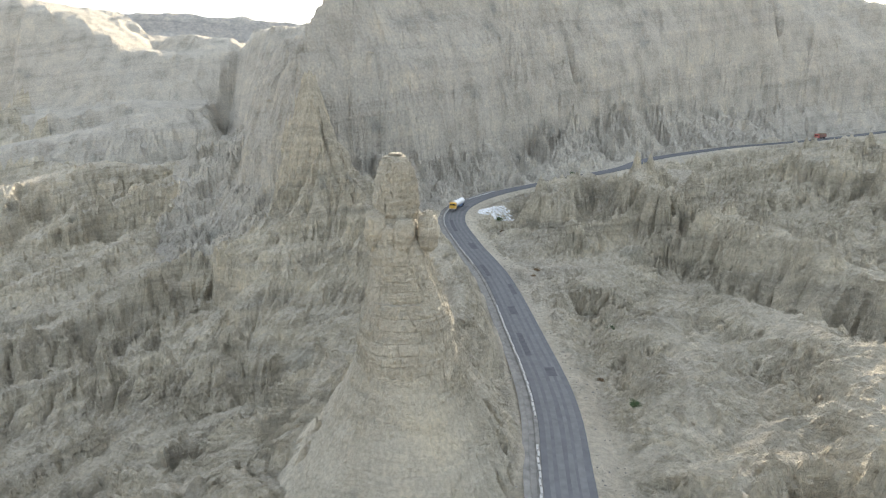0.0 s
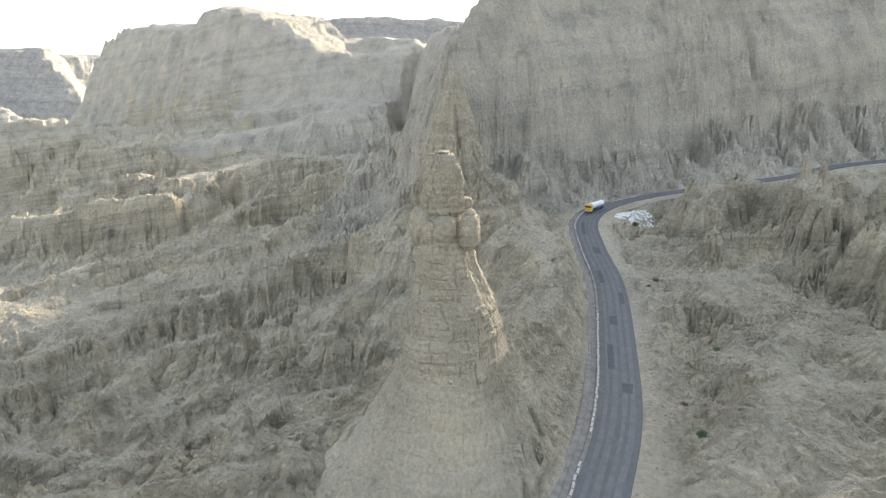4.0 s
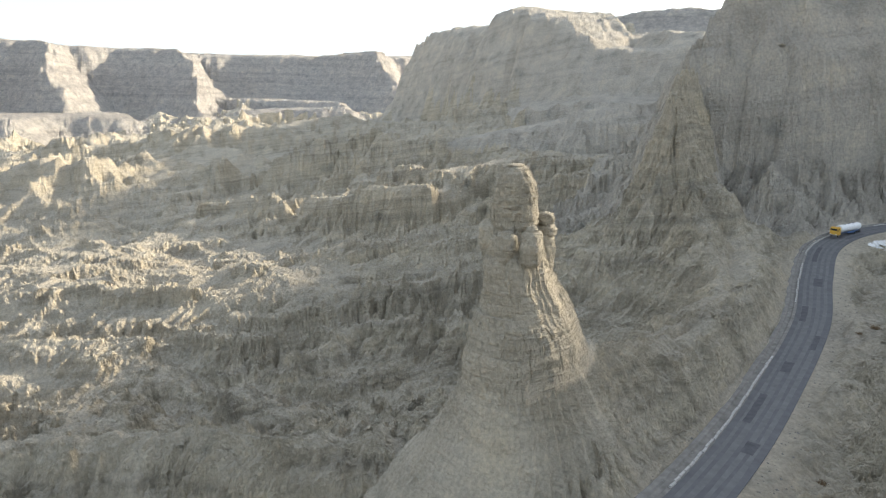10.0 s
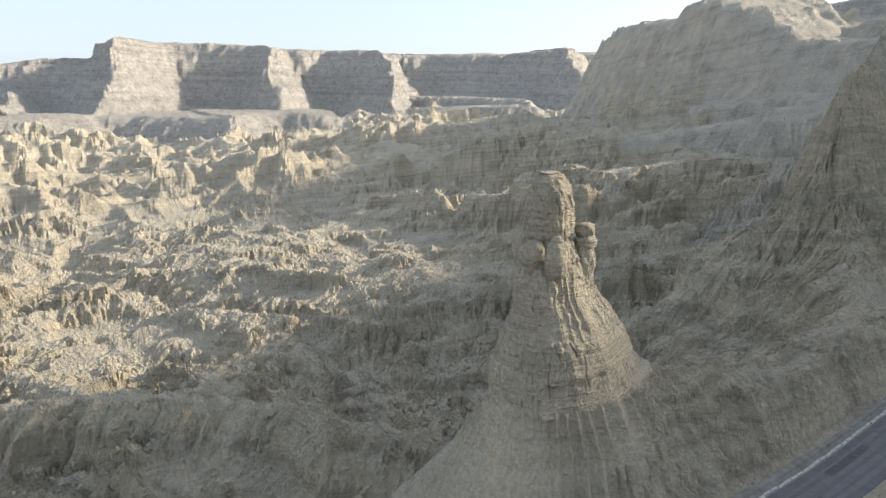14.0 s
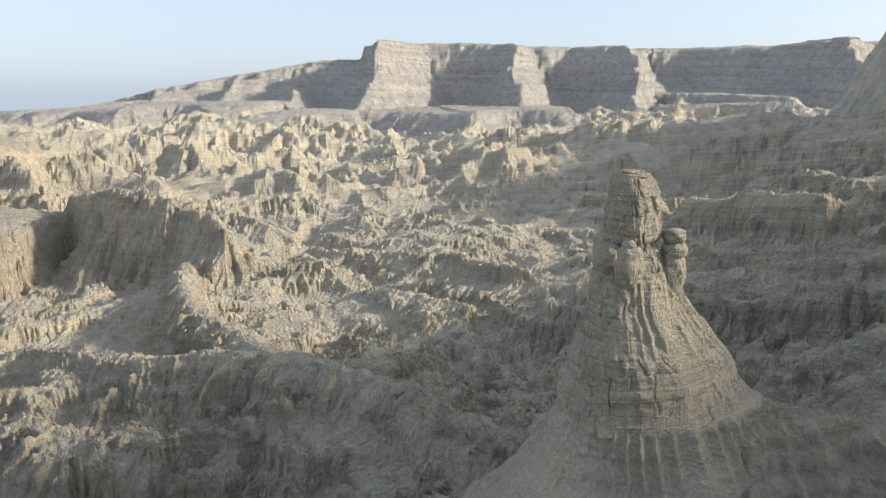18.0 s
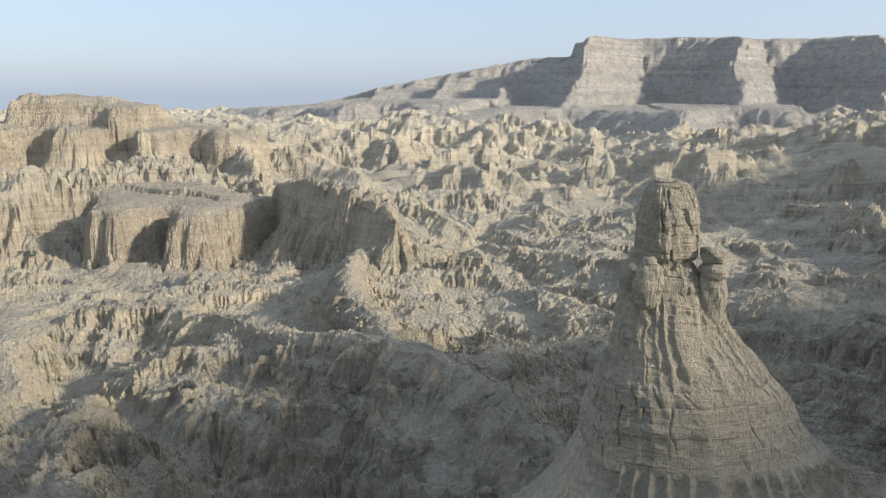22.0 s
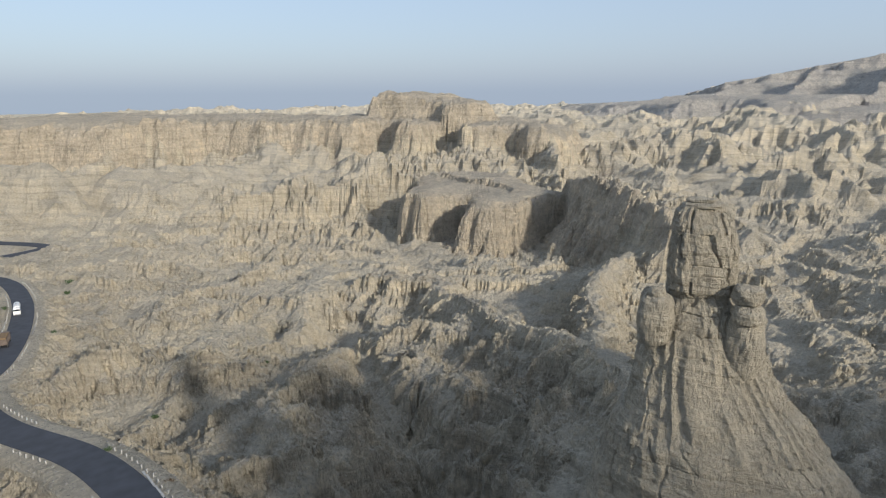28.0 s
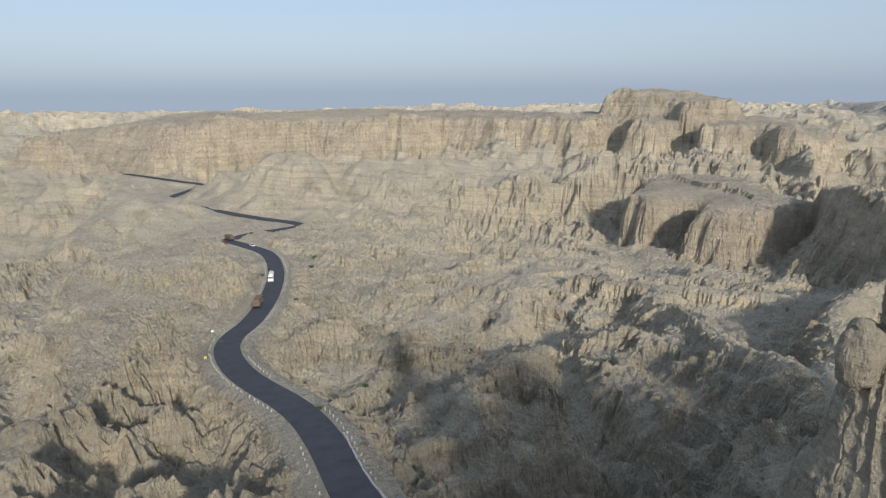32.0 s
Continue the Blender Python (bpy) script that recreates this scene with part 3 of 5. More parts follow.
def erode(z, hard, x, y, floor, sink, cell, rounds, power, creep, flood):
    """Running water cuts gullies: flow down the steepest way, gathered by doubling, cuts in proportion to slope and flow."""
    ny, nx = z.shape
    idx = np.arange(ny * nx, dtype=np.int32).reshape(ny, nx)
    z = z.astype(np.float32)
    ways = [(0, 1, 1.0), (1, 0, 1.0), (0, -1, 1.0), (-1, 0, 1.0), (1, 1, 1.414), (1, -1, 1.414), (-1, 1, 1.414), (-1, -1, 1.414)]
    hops = int(math.log2(max(nx, ny))) + 2
    for turn in range(rounds):
        if flood and turn % 8 == 0:
            z = fill_pits(z, sink)
        if turn % 4 == 0:
            beds = bed_hardness(z, x, y)
            soft = (1 - 0.75 * hard) * (1 - 0.72 * beds) * power
        low = np.full(z.shape, 1e9)
        drop = np.zeros(z.shape)
        to = idx.copy()
        for dy, dx, far in ways:
            other = np.roll(z, (-dy, -dx), (0, 1))
            low = np.minimum(low, other)
            fall = (z - other) / (far * cell)
            better = fall > drop
            drop = np.where(better, fall, drop)
            to = np.where(better, np.roll(idx, (-dy, -dx), (0, 1)), to)
        for rim in (np.s_[0, :], np.s_[-1, :], np.s_[:, 0], np.s_[:, -1]):
            drop[rim], to[rim] = 0, idx[rim]
        flow = np.ones(ny * nx)
        ptr = to.ravel().copy()
        still = ptr == idx.ravel()
        for _ in range(hops):
            flow = flow + np.bincount(ptr, np.where(still, 0, flow), ny * nx)
            nxt = ptr[ptr]
            still = still | (nxt == ptr)
            ptr = nxt
        cut = soft * np.minimum(flow.reshape(ny, nx) * cell * cell, 40000.0) ** 0.45 * drop
        cut = np.minimum(cut, 0.7 * drop * cell)
        z = np.where(drop > 0, np.maximum(z - cut, np.minimum(z, floor)), np.where(low < 1e8, low + 0.01, z))
        lap = (np.roll(z, 1, 0) + np.roll(z, -1, 0) + np.roll(z, 1, 1) + np.roll(z, -1, 1)) / 4 - z
        lap[0, :] = lap[-1, :] = 0
        lap[:, 0] = lap[:, -1] = 0
        z = z + creep * (1 - hard) * (1 - 0.8 * beds) * lap
    return z


def drain(z, hard, x, y, cell, k, steepest, rounds, rng_):
    """Graded slopes: every cell stands above the one it drains to by a slope that eases as more ground drains through it,
    so that gullies branch upwards and meet in sharp crests; hard beds stand steeper."""
    top = z + (0.8 * cell * fbm(x / (7 * cell), y / (7 * cell), 3, 611) + 5.0 * cell * (ridged(x / (30 * cell), y / (30 * cell), 3, 617) - 0.45) * smooth(np.hypot(x + 8, y - 115), 35, 130)) * (1 - hard)
    low = top - 11 * cell * (1 - 0.85 * hard)
    z = fill_pits(z + 0.25 * cell * rng_.random(z.shape), np.zeros(z.shape, bool), 100)
    ny, nx = z.shape
    idx = np.arange(ny * nx).reshape(ny, nx)
    for _ in range(rounds):
        drop, to, run = np.zeros(z.shape), idx.copy(), np.zeros(z.shape)
        for dy, dx, far in ((0, 1, 1.0), (1, 0, 1.0), (0, -1, 1.0), (-1, 0, 1.0), (1, 1, 1.414), (1, -1, 1.414), (-1, 1, 1.414), (-1, -1, 1.414)):
            fall = (z - np.roll(z, (-dy, -dx), (0, 1))) / (far * cell)
            better = fall > drop
            drop, to, run = np.where(better, fall, drop), np.where(better, np.roll(idx, (-dy, -dx), (0, 1)), to), np.where(better, far * cell, run)
        for rim in (np.s_[0, :], np.s_[-1, :], np.s_[:, 0], np.s_[:, -1]):
            to[rim] = idx[rim]
        order = np.argsort(z, axis=None).tolist()
        down = to.ravel().tolist()
        area = [cell * cell] * (ny * nx)
        for i in reversed(order):
            if down[i] != i:
                area[down[i]] += area[i]
        beds = bed_hardness(z, x, y)
        rise = np.minimum(k * np.array(area).reshape(ny, nx) ** -0.36, steepest) * (0.72 + 1.1 * beds) * (1 + 9 * hard) * run
        rise, cap, least, level = rise.ravel().tolist(), top.ravel().tolist(), low.ravel().tolist(), z.ravel().tolist()
        for i in order:
            if down[i] != i:
                level[i] = max(least[i], min(cap[i], level[down[i]] + rise[i]))
        z = np.array(level).reshape(ny, nx)
    return z


def finer(z, n):
    """Resample a square grid to n points a side."""
    k = np.linspace(0, z.shape[0] - 1, n)
    i = np.minimum(k.astype(int), z.shape[0] - 2)
    f = k - i
    z = z[i] * (1 - f)[:, None] + z[i + 1] * f[:, None]
    return z[:, i] * (1 - f) + z[:, i + 1] * f


class Field:
    """Heights on a square grid from (x0, y0), side metres wide."""
    def __init__(self, x0, y0, side, n, steps, power):
        self.x0, self.y0, self.side, self.n = x0, y0, side, n
        x, y = np.meshgrid(x0 + np.linspace(0, side, n), y0 + np.linspace(0, side, n))
        cell = side / (n - 1)
        z, self.ruled, hard, floor, bed = macro(x, y, cell)
        z = self.cut_road(x, y, z)
        self.hard = hard
        carry = None
        for parts, rounds, force in steps:
            k = n // parts
            zs, hs = finer(z, k), finer(hard, k)
            before = zs
            if carry is not None:
                zs = zs + finer(carry, k)
            c = side / (k - 1)
            if parts == 1:
                xs, ys = finer(x, k), finer(y, k)
                zs = zs + (bench(zs, xs, ys, 15.0, 0.6, 1) * (1 - 0.7 * smooth(ys - 0.2 * xs, 120, 190) * smooth(-xs, 20, 90) * smooth(xs, -420, -300)) + bench(zs, xs, ys, 6.3, 0.4, 4)) * (1 if side < 2000 else 1.2) * np.where(finer(self.ruled.astype(float), k) > 0.5, 0.3, 1)
            zs = zs + 0.05 * c * RNG.standard_normal(zs.shape) * (1 - hs)
            out = erode(zs, hs, finer(x, k), finer(y, k), finer(floor, k), finer(bed, k) < 0.75 * c + 2, c, rounds, power * force, 0.05, k < 300 and side < 2000)
            carry = out - before
        z = z + finer(carry, n)
        wide = z
        for axis in (0, 1, 0, 1):
            run = np.cumsum(np.concatenate([np.repeat(np.take(wide, [0], axis), 9, axis), wide, np.repeat(np.take(wide, [-1], axis), 8, axis)], axis), axis)
            wide = (np.take(run, range(17, 17 + n - 1), axis) - np.take(run, range(0, n - 1), axis)) / 17
            wide = np.concatenate([wide, np.take(wide, [-1], axis)], axis)
        z = z + (0.15 if side < 2000 else 0.2) * np.clip(z - wide, -7, 7) * (1 - 0.8 * hard) * (1 - 0.7 * smooth(y - 0.2 * x, 120, 190) * smooth(-x, 20, 90) * smooth(x, -420, -300))
        # loose clay does not stand steeper than this away from the walls
        steepest = (0.95 + 0.5 * vnoise(x / 60, y / 60, 77) + 4 * hard) * cell
        for _ in range(10):
            low = np.minimum.reduce([np.roll(z, 1, 0), np.roll(z, -1, 0), np.roll(z, 1, 1), np.roll(z, -1, 1)])
            z = np.minimum(z, low + steepest)
        if side < 2000:
            z = self.level_to(x, y, z, SPOTS_NORTH + SPOTS_SOUTH + SPOTS_CLIFF + SPOTS_EAST)
            z = drain(z + 3.5, self.hard, x, y, cell, 1.75, 1.25, 3, np.random.default_rng(5))
            z = self.raise_crests(x, y, z, CRESTS, 1.0)
        else:
            z = drain(z + 4.0, self.hard, x, y, cell, 4.0, 0.95, 3, np.random.default_rng(6))
            z = self.raise_crests(x, y, z, FAR_CRESTS, 6.0)
        self.z = self.cut_road(x, y, z)

    def raise_crests(self, x, y, z, crests, size):
        """Set sharp crest lines on the relief; size scales their raggedness."""
        for pts in crests:
            d, (top, half, slope) = to_line(x + 2.2 * size * fbm(x / (14 * size), y / (14 * size), 3, 71), y + 2.2 * size * fbm(x / (14 * size), y / (14 * size), 3, 75), pts)
            crest = top + 1.2 * size * fbm(x / (6 * size), y / (6 * size), 3, 77) - slope * np.maximum(d - half, 0) * (1 - 0.3 * smooth(d, 4 * size, 40 * size))
            z = np.maximum(z, np.where(d < 40 * size, crest, -999))
        return z

    def level_to(self, x, y, z, spots):
        """Warp the relief gently so that it passes through the spot heights."""
        for reach in (90, 32):
            self.z = z
            num, den = np.zeros(z.shape), np.full(z.shape, 0.25)
            for px, py, pz in spots:
                off = pz - float(self.at(np.array([px]), np.array([py]))[0])
                w = np.exp(-((x - px) ** 2 + (y - py) ** 2) / (2 * (0.45 * reach) ** 2))
                num += w * np.clip(off, -24, 24)
                den += w
            z = z + num / den * (1 - self.hard)
        return z

    def cut_road(self, x, y, z):
        for pts in (ROAD, ROAD_SOUTH):
            line = spline(pts, 12.0)
            box = (x > line[:, 0].min() - 60) & (x < line[:, 0].max() + 60) & (y > line[:, 1].min() - 60) & (y < line[:, 1].max() + 60)
            d, (level,) = to_line(x[box], y[box], line)
            zz = z[box]
            cut = np.minimum(zz, level - 0.35 + np.maximum(d - 6.5, 0) * 1.5)
            fill = np.maximum(cut, level - 0.35 - np.maximum(d - 6.5, 0) * 0.8)
            z[box] = np.where(d < 6.5, level - 0.35, fill)
        pad = smooth(-np.hypot(x - 21, (y - 248) * 0.8), -15, -9)      # levelled ground inside the bend
        return z * (1 - pad) + np.minimum(9.9, z + 4) * pad

    def at(self, x, y, grid=None):
        g = self.z if grid is None else grid
        u = np.clip((x - self.x0) / self.side * (self.n - 1), 0, self.n - 1.001)
        v = np.clip((y - self.y0) / self.side * (self.n - 1), 0, self.n - 1.001)
        i, j = u.astype(int), v.astype(int)
        if grid is self.ruled:
            return g[j, i]
        fu, fv = u - i, v - j
        return (g[j, i] * (1 - fu) + g[j, i + 1] * fu) * (1 - fv) + (g[j + 1, i] * (1 - fu) + g[j + 1, i + 1] * fu) * fv

    def within(self, x, y, edge):
        d = np.minimum.reduce([x - self.x0, self.x0 + self.side - x, y - self.y0, self.y0 + self.side - y])
        return smooth(d, 0, edge)


far_field = Field(-3700, -2600, 5400, 540, [(3, 28, 1.2), (1, 8, 1.4)], 0.02)
near_field = Field(-640, -420, 1050, 640, [(6, 32, 1.4), (3, 24, 1.8), (1, 9, 2.2)], 0.04)


def gullies(x, y, ux, uy, wave, seed):
    """Knife-edged rills that run down the slope: waves across the direction (ux, uy), gathered from jittered cells.
    Returns the wave, about -1 to 1, and its slope across."""
    long = 2.0 if wave < 20 else 1.3
    px, py = x / (wave * long), y / (wave * long)
    ix, iy = np.floor(px), np.floor(py)
    total = np.zeros(x.shape, np.float32)
    value, lean_x, lean_y = total.copy(), total.copy(), total.copy()
    for oy in (-1, 0, 1):
        for ox in (-1, 0, 1):
            cx, cy = (ix + ox).astype(np.int64), (iy + oy).astype(np.int64)
            jx, jy = TABLE[(cx + 31 * seed) & 255, (cy + 17 * seed) & 255], TABLE[(cx + 77 + 13 * seed) & 255, (cy + 131 + 7 * seed) & 255]
            dx, dy = px - (cx + jx), py - (cy + jy)
            w = np.exp(-2.2 * (dx * dx + dy * dy))
            mag = long * (dx * ux + dy * uy) + jx
            value += w * (1 - 2 * np.abs(np.sin(math.pi * mag)))
            s = -np.sin(2 * math.pi * mag) * w
            lean_x += s * ux
            lean_y += s * uy
            total += w
    return value / total, lean_x / total, lean_y / total


def carve(x, y, z, gx_, gy_, road, reach, hard):
    """Rills from large to small, each bent by the one before."""
    slope = np.hypot(gx_, gy_)
    sx = gx_ + 0.16 * fbm(x / 60, y / 60, 2, 501) + 1e-4
    sy = gy_ + 0.16 * fbm(x / 60, y / 60, 2, 507)
    part = 0.2 + smooth(slope, 0.03, 0.5) * (0.05 + 0.85 * np.minimum(slope, 1.3))
    for wave, high, seed in ((130, 11, 1), (58, 6.5, 2), (27, 4.6, 3), (12.5, 3.2, 4), (5.6, 2.1, 5), (2.7, 1.15, 6)):
        keep = smooth(wave / reach, 0.007, 0.015)
        if wave > 50:
            keep = keep * smooth(reach, 500, 1000)
        elif wave > 9:
            keep = keep * np.maximum(smooth(reach, 400, 800), 0.7 * smooth(slope, 0.35, 0.7))
        if keep.max() <= 0:
            continue
        steep = np.hypot(sx, sy)
        ux, uy = -sy / steep * 1.2, sx / steep * 1.2
        v, lx, ly = gullies(x, y, ux, uy, wave, seed)
        amount = high * keep * part * (1 + 0.8 * np.maximum(smooth(x, 24, 40) * smooth(y, 0, 50), 0.3 * smooth(-y, -20, 40)) * (1 - smooth(reach, 350, 500))) * (1 - 0.5 * hard) * smooth(road, 6, 8 + 0.6 * wave)
        z = z + amount * (v + 0.2)
        bend = 0.35 * smooth(slope, 0.05, 0.5)
        sx, sy = sx + bend * lx, sy + bend * ly
    # ledges where the harder beds crop out
    z = z + bench(z, x, y, 7.4, 0.25, 6, 0.12, 0.36) * smooth(road, 8, 20) * smooth(slope, 0.05, 0.3) * (1 - 0.6 * hard)
    return z + bench(z, x, y, 2.9, 0.2, 2, 0.2, 0.46) * smooth(road, 7, 14) * smooth(slope, 0.1, 0.5)


for field in (far_field, near_field):
    soft_z = field.z
    for _ in range(4):
        soft_z = (soft_z + np.roll(soft_z, 1, 0) + np.roll(soft_z, -1, 0) + np.roll(soft_z, 1, 1) + np.roll(soft_z, -1, 1)) / 5
    step_m = field.side / (field.n - 1)
    field.dy, field.dx = np.gradient(soft_z, step_m)


def height(x, y):
    """Height of the ground, with its rills."""
    w = near_field.within(x, y, 120)
    z = far_field.at(x, y) * (1 - w) + near_field.at(x, y) * w
    sx = far_field.at(x, y, far_field.dx) * (1 - w) + near_field.at(x, y, near_field.dx) * w
    sy = far_field.at(x, y, far_field.dy) * (1 - w) + near_field.at(x, y, near_field.dy) * w
    road = np.full(x.shape, 1e9)
    for pts in (ROAD, ROAD_SOUTH):
        road = np.minimum(road, to_line(x, y, spline(pts, 14.0))[0])
    hard = far_field.at(x, y, far_field.hard) * (1 - w) + near_field.at(x, y, near_field.hard) * w
    return carve(x, y, z, sx, sy, road, np.hypot(x + 7, y - 93) + 30, hard), road


# ---- the ground: one sheet round the spire, dense in front of the camera's way, out to the horizon ----
HUB = (-7.0, 93.0)
turns = np.r_[np.linspace(-48, 200, 1640, endpoint=False), np.linspace(200, 312, 200, endpoint=False)]
rings = [0.4]
while rings[-1] < 4700:
    rings.append(rings[-1] + max(0.55, min(0.0056 * rings[-1], 3.0) if rings[-1] < 500 else 0.0095 * rings[-1]))
rings = np.array(rings)
yaw, rad = np.radians(turns)[None, :], rings[:, None]
gx, gy = HUB[0] - np.sin(yaw) * rad, HUB[1] + np.cos(yaw) * rad
gz, road_d = height(gx, gy)
edge = smooth(rad + 0 * gx, 3300, 4500)
gz = gz * (1 - edge) - 55 * edge
dist = np.hypot(gx, gy - 90)
calm = smooth(road_d, 4.2, 8)
gz = gz + calm * 0.18 * fbm(gx / 3.1, gy / 3.1, 3, 200) * np.clip(1.2 - rad / 900, 0.1, 1)
ruled = np.where(near_field.within(gx, gy, 1) > 0.5, near_field.at(gx, gy, near_field.ruled), far_field.at(gx, gy, far_field.ruled))
nr, na = gx.shape


def sheet(name, mask, mats, label, category, kind, parent=None):
    """A part of the ground sheet as one mesh: the quads where mask holds."""
    i, j = np.nonzero(mask)
    j2 = (j + 1) % na
    quads = np.stack([i * na + j, (i + 1) * na + j, (i + 1) * na + j2, i * na + j2], 1)[:, ::-1]
    used, quads = np.unique(quads, return_inverse=True)
    quads = quads.reshape(-1, 4)
    me = bpy.data.meshes.new(name)
    me.vertices.add(len(used))
    me.vertices.foreach_set("co", np.stack([gx.ravel()[used], gy.ravel()[used], gz.ravel()[used]], 1).astype(np.float32).ravel())
    me.loops.add(quads.size)
    me.loops.foreach_set("vertex_index", quads.astype(np.int32).ravel())
    me.polygons.add(len(quads))
    me.polygons.foreach_set("loop_start", np.arange(0, quads.size, 4, dtype=np.int32))
    me.polygons.foreach_set("use_smooth", np.zeros(len(quads), bool))
    me.materials.append(mats)
    me.update()
    me.validate()
    ob = new(name, me)
    if parent:
        ob.parent = parent
    return tagged(ob, label, category, "", kind)


cell_rule = ruled[:-1, :]
number = {name: k for k, name in enumerate(MASSIFS, 1)}
LANDS = [
    ("great_cliff", ("great_cliff",), cliff_rock, "tall grey-buff layered cliff with a fluted clay apron above the road", "cliff"),
    ("butte", ("near_butte", "ledge"), cliff_rock, "shadowed grey flat-topped butte with fluted walls", "butte"),
    ("back_range", ("back_range",), far_rock, "rock range with a pointed spire, its colour paled for haze", "mountain"),
    ("plateau", ("far_plateau", "far_shoulder"), far_rock, "long stepped plateau with banded sunlit buttresses, its colour paled for haze", "mesa"),
    ("castle_mesa", ("castle_top", "castle", "castle_step"), mesa_rock, "sunlit castle-like stepped mesa with sheer tan walls", "mesa"),
    ("rock_fin", ("fin",), mesa_rock, "thin jagged rock fin catching the sun at its tip", "rock"),
    ("south_wall", ("south_wall",), mesa_rock, "long sunlit buff escarpment with fluted walls", "cliff"),
]
PIECES = {"ledge": "lower_ledge", "far_shoulder": "shoulder", "castle_top": "summit_block", "castle_step": "lower_tier"}
wall_here = (far_field.at(gx, gy, far_field.hard) * (1 - near_field.within(gx, gy, 1)) + near_field.at(gx, gy, near_field.hard) * near_field.within(gx, gy, 1))[:-1, :] > 0.5
rest = np.ones(cell_rule.shape, bool)
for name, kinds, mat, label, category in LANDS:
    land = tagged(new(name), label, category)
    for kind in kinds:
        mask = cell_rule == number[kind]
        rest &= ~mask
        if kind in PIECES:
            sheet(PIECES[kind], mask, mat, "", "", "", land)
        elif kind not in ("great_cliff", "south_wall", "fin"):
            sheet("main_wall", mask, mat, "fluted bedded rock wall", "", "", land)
        else:
            sheet("wall", mask & wall_here, mat, "sheer bedded rock wall and top", "", "", land)
            sheet("apron", mask & ~wall_here, mat, "steep clay apron cut by rills", "", "", land)
sheet("ground", rest, clay, "eroded grey and tan badland clay with sharp gullies and pale dust", "ground", "structure")


# ---- road ----
def ground_at(x, y):
    return float(height(np.array([float(x)]), np.array([float(y)]))[0][0])


def ribbon(name, pts, offsets, lift, mat, parent=None, label="", kind="", category="", ragged=0.0):
    """A strip along a line: across offsets (metres to the right), with heights lift above it."""
    line = spline(pts, 2.0)
    d = np.gradient(line[:, :2], axis=0)
    d /= np.linalg.norm(d, axis=1)[:, None]
    right = np.stack([d[:, 1], -d[:, 0]], 1)
    n = len(offsets)
    s_ = np.arange(len(line))
    sway = [ragged * fbm(s_ * 0.11, 0 * s_ + o * 3.7, 3, 9) for o in offsets]
    verts = [(p[0] + r[0] * (o + sway[c][k]), p[1] + r[1] * (o + sway[c][k]), p[2] + h) for k, (p, r) in enumerate(zip(line, right)) for c, (o, h) in enumerate(zip(offsets, lift))]
    faces = [(k * n + c, k * n + c + 1, (k + 1) * n + c + 1, (k + 1) * n + c) for k in range(len(line) - 1) for c in range(n - 1)]
    me = bpy.data.meshes.new(name)
    me.from_pydata(verts, [], faces)
    me.materials.append(mat)
    me.update()
    ob = new(name, me)
    if parent:
        ob.parent = parent
    return tagged(ob, label, category, "", kind)


LANE = ([-3.75, -3.65, -1.8, 0, 1.8, 3.65, 3.75], [-0.4, 0, 0.04, 0.06, 0.04, 0, -0.4])
CUT = 14      # the new surface starts at this point of the line
old_road = ribbon("road", ROAD[:CUT + 1], *LANE, old_asphalt, None, "worn grey asphalt mountain road with dusty wheel tracks", "structure", "road")
ribbon("road", ROAD[CUT:], *LANE, asphalt, None, "smooth dark new asphalt road winding down", "structure", "road")
ribbon("road", ROAD_SOUTH, *LANE, asphalt, None, "dark asphalt road winding away through the badlands", "structure", "road")
ribbon("road_shoulder", ROAD[4:CUT + 2], [-7.8, -6.4, -5.0, -3.6], [-1.0, -0.36, -0.14, -0.09], clay, None, "grey gravel road shoulder", "structure", "road shoulder")
ribbon("road_shoulder", ROAD[CUT:], [3.6, 4.9, 6.4, 7.8], [-0.09, -0.14, -0.36, -1.0], clay, None, "dusty gravel road shoulder", "structure", "road shoulder")
ribbon("road_shoulder", ROAD[CUT:], [-7.8, -6.4, -4.9, -3.6], [-1.0, -0.36, -0.14, -0.09], clay, None, "dusty gravel road shoulder", "structure", "road shoulder")
ribbon("drain", ROAD[6:CUT + 1], [3.6, 4.3, 4.5, 5.3, 5.5, 6.4], [-0.10, -0.06, -0.28, -0.28, 0.05, 0.0], concrete, None, "pale concrete roadside drain filled with dust", "structure", "drain")
for centre, half in ((-2.1, 0.45), (-0.75, 0.35), (0.9, 0.5), (2.3, 0.35)):
    cross = np.linspace(centre - half, centre + half, 4)
    ribbon("wheel_track", ROAD[:CUT + 1], list(cross), list(np.interp(np.abs(cross), [0, 1.8, 3.65], [0.06, 0.04, 0.0]) + 0.03), dust_track, old_road, "pale dusty wheel track", ragged=0.25)
patch_line = spline(ROAD[6:CUT + 1], 1.0)
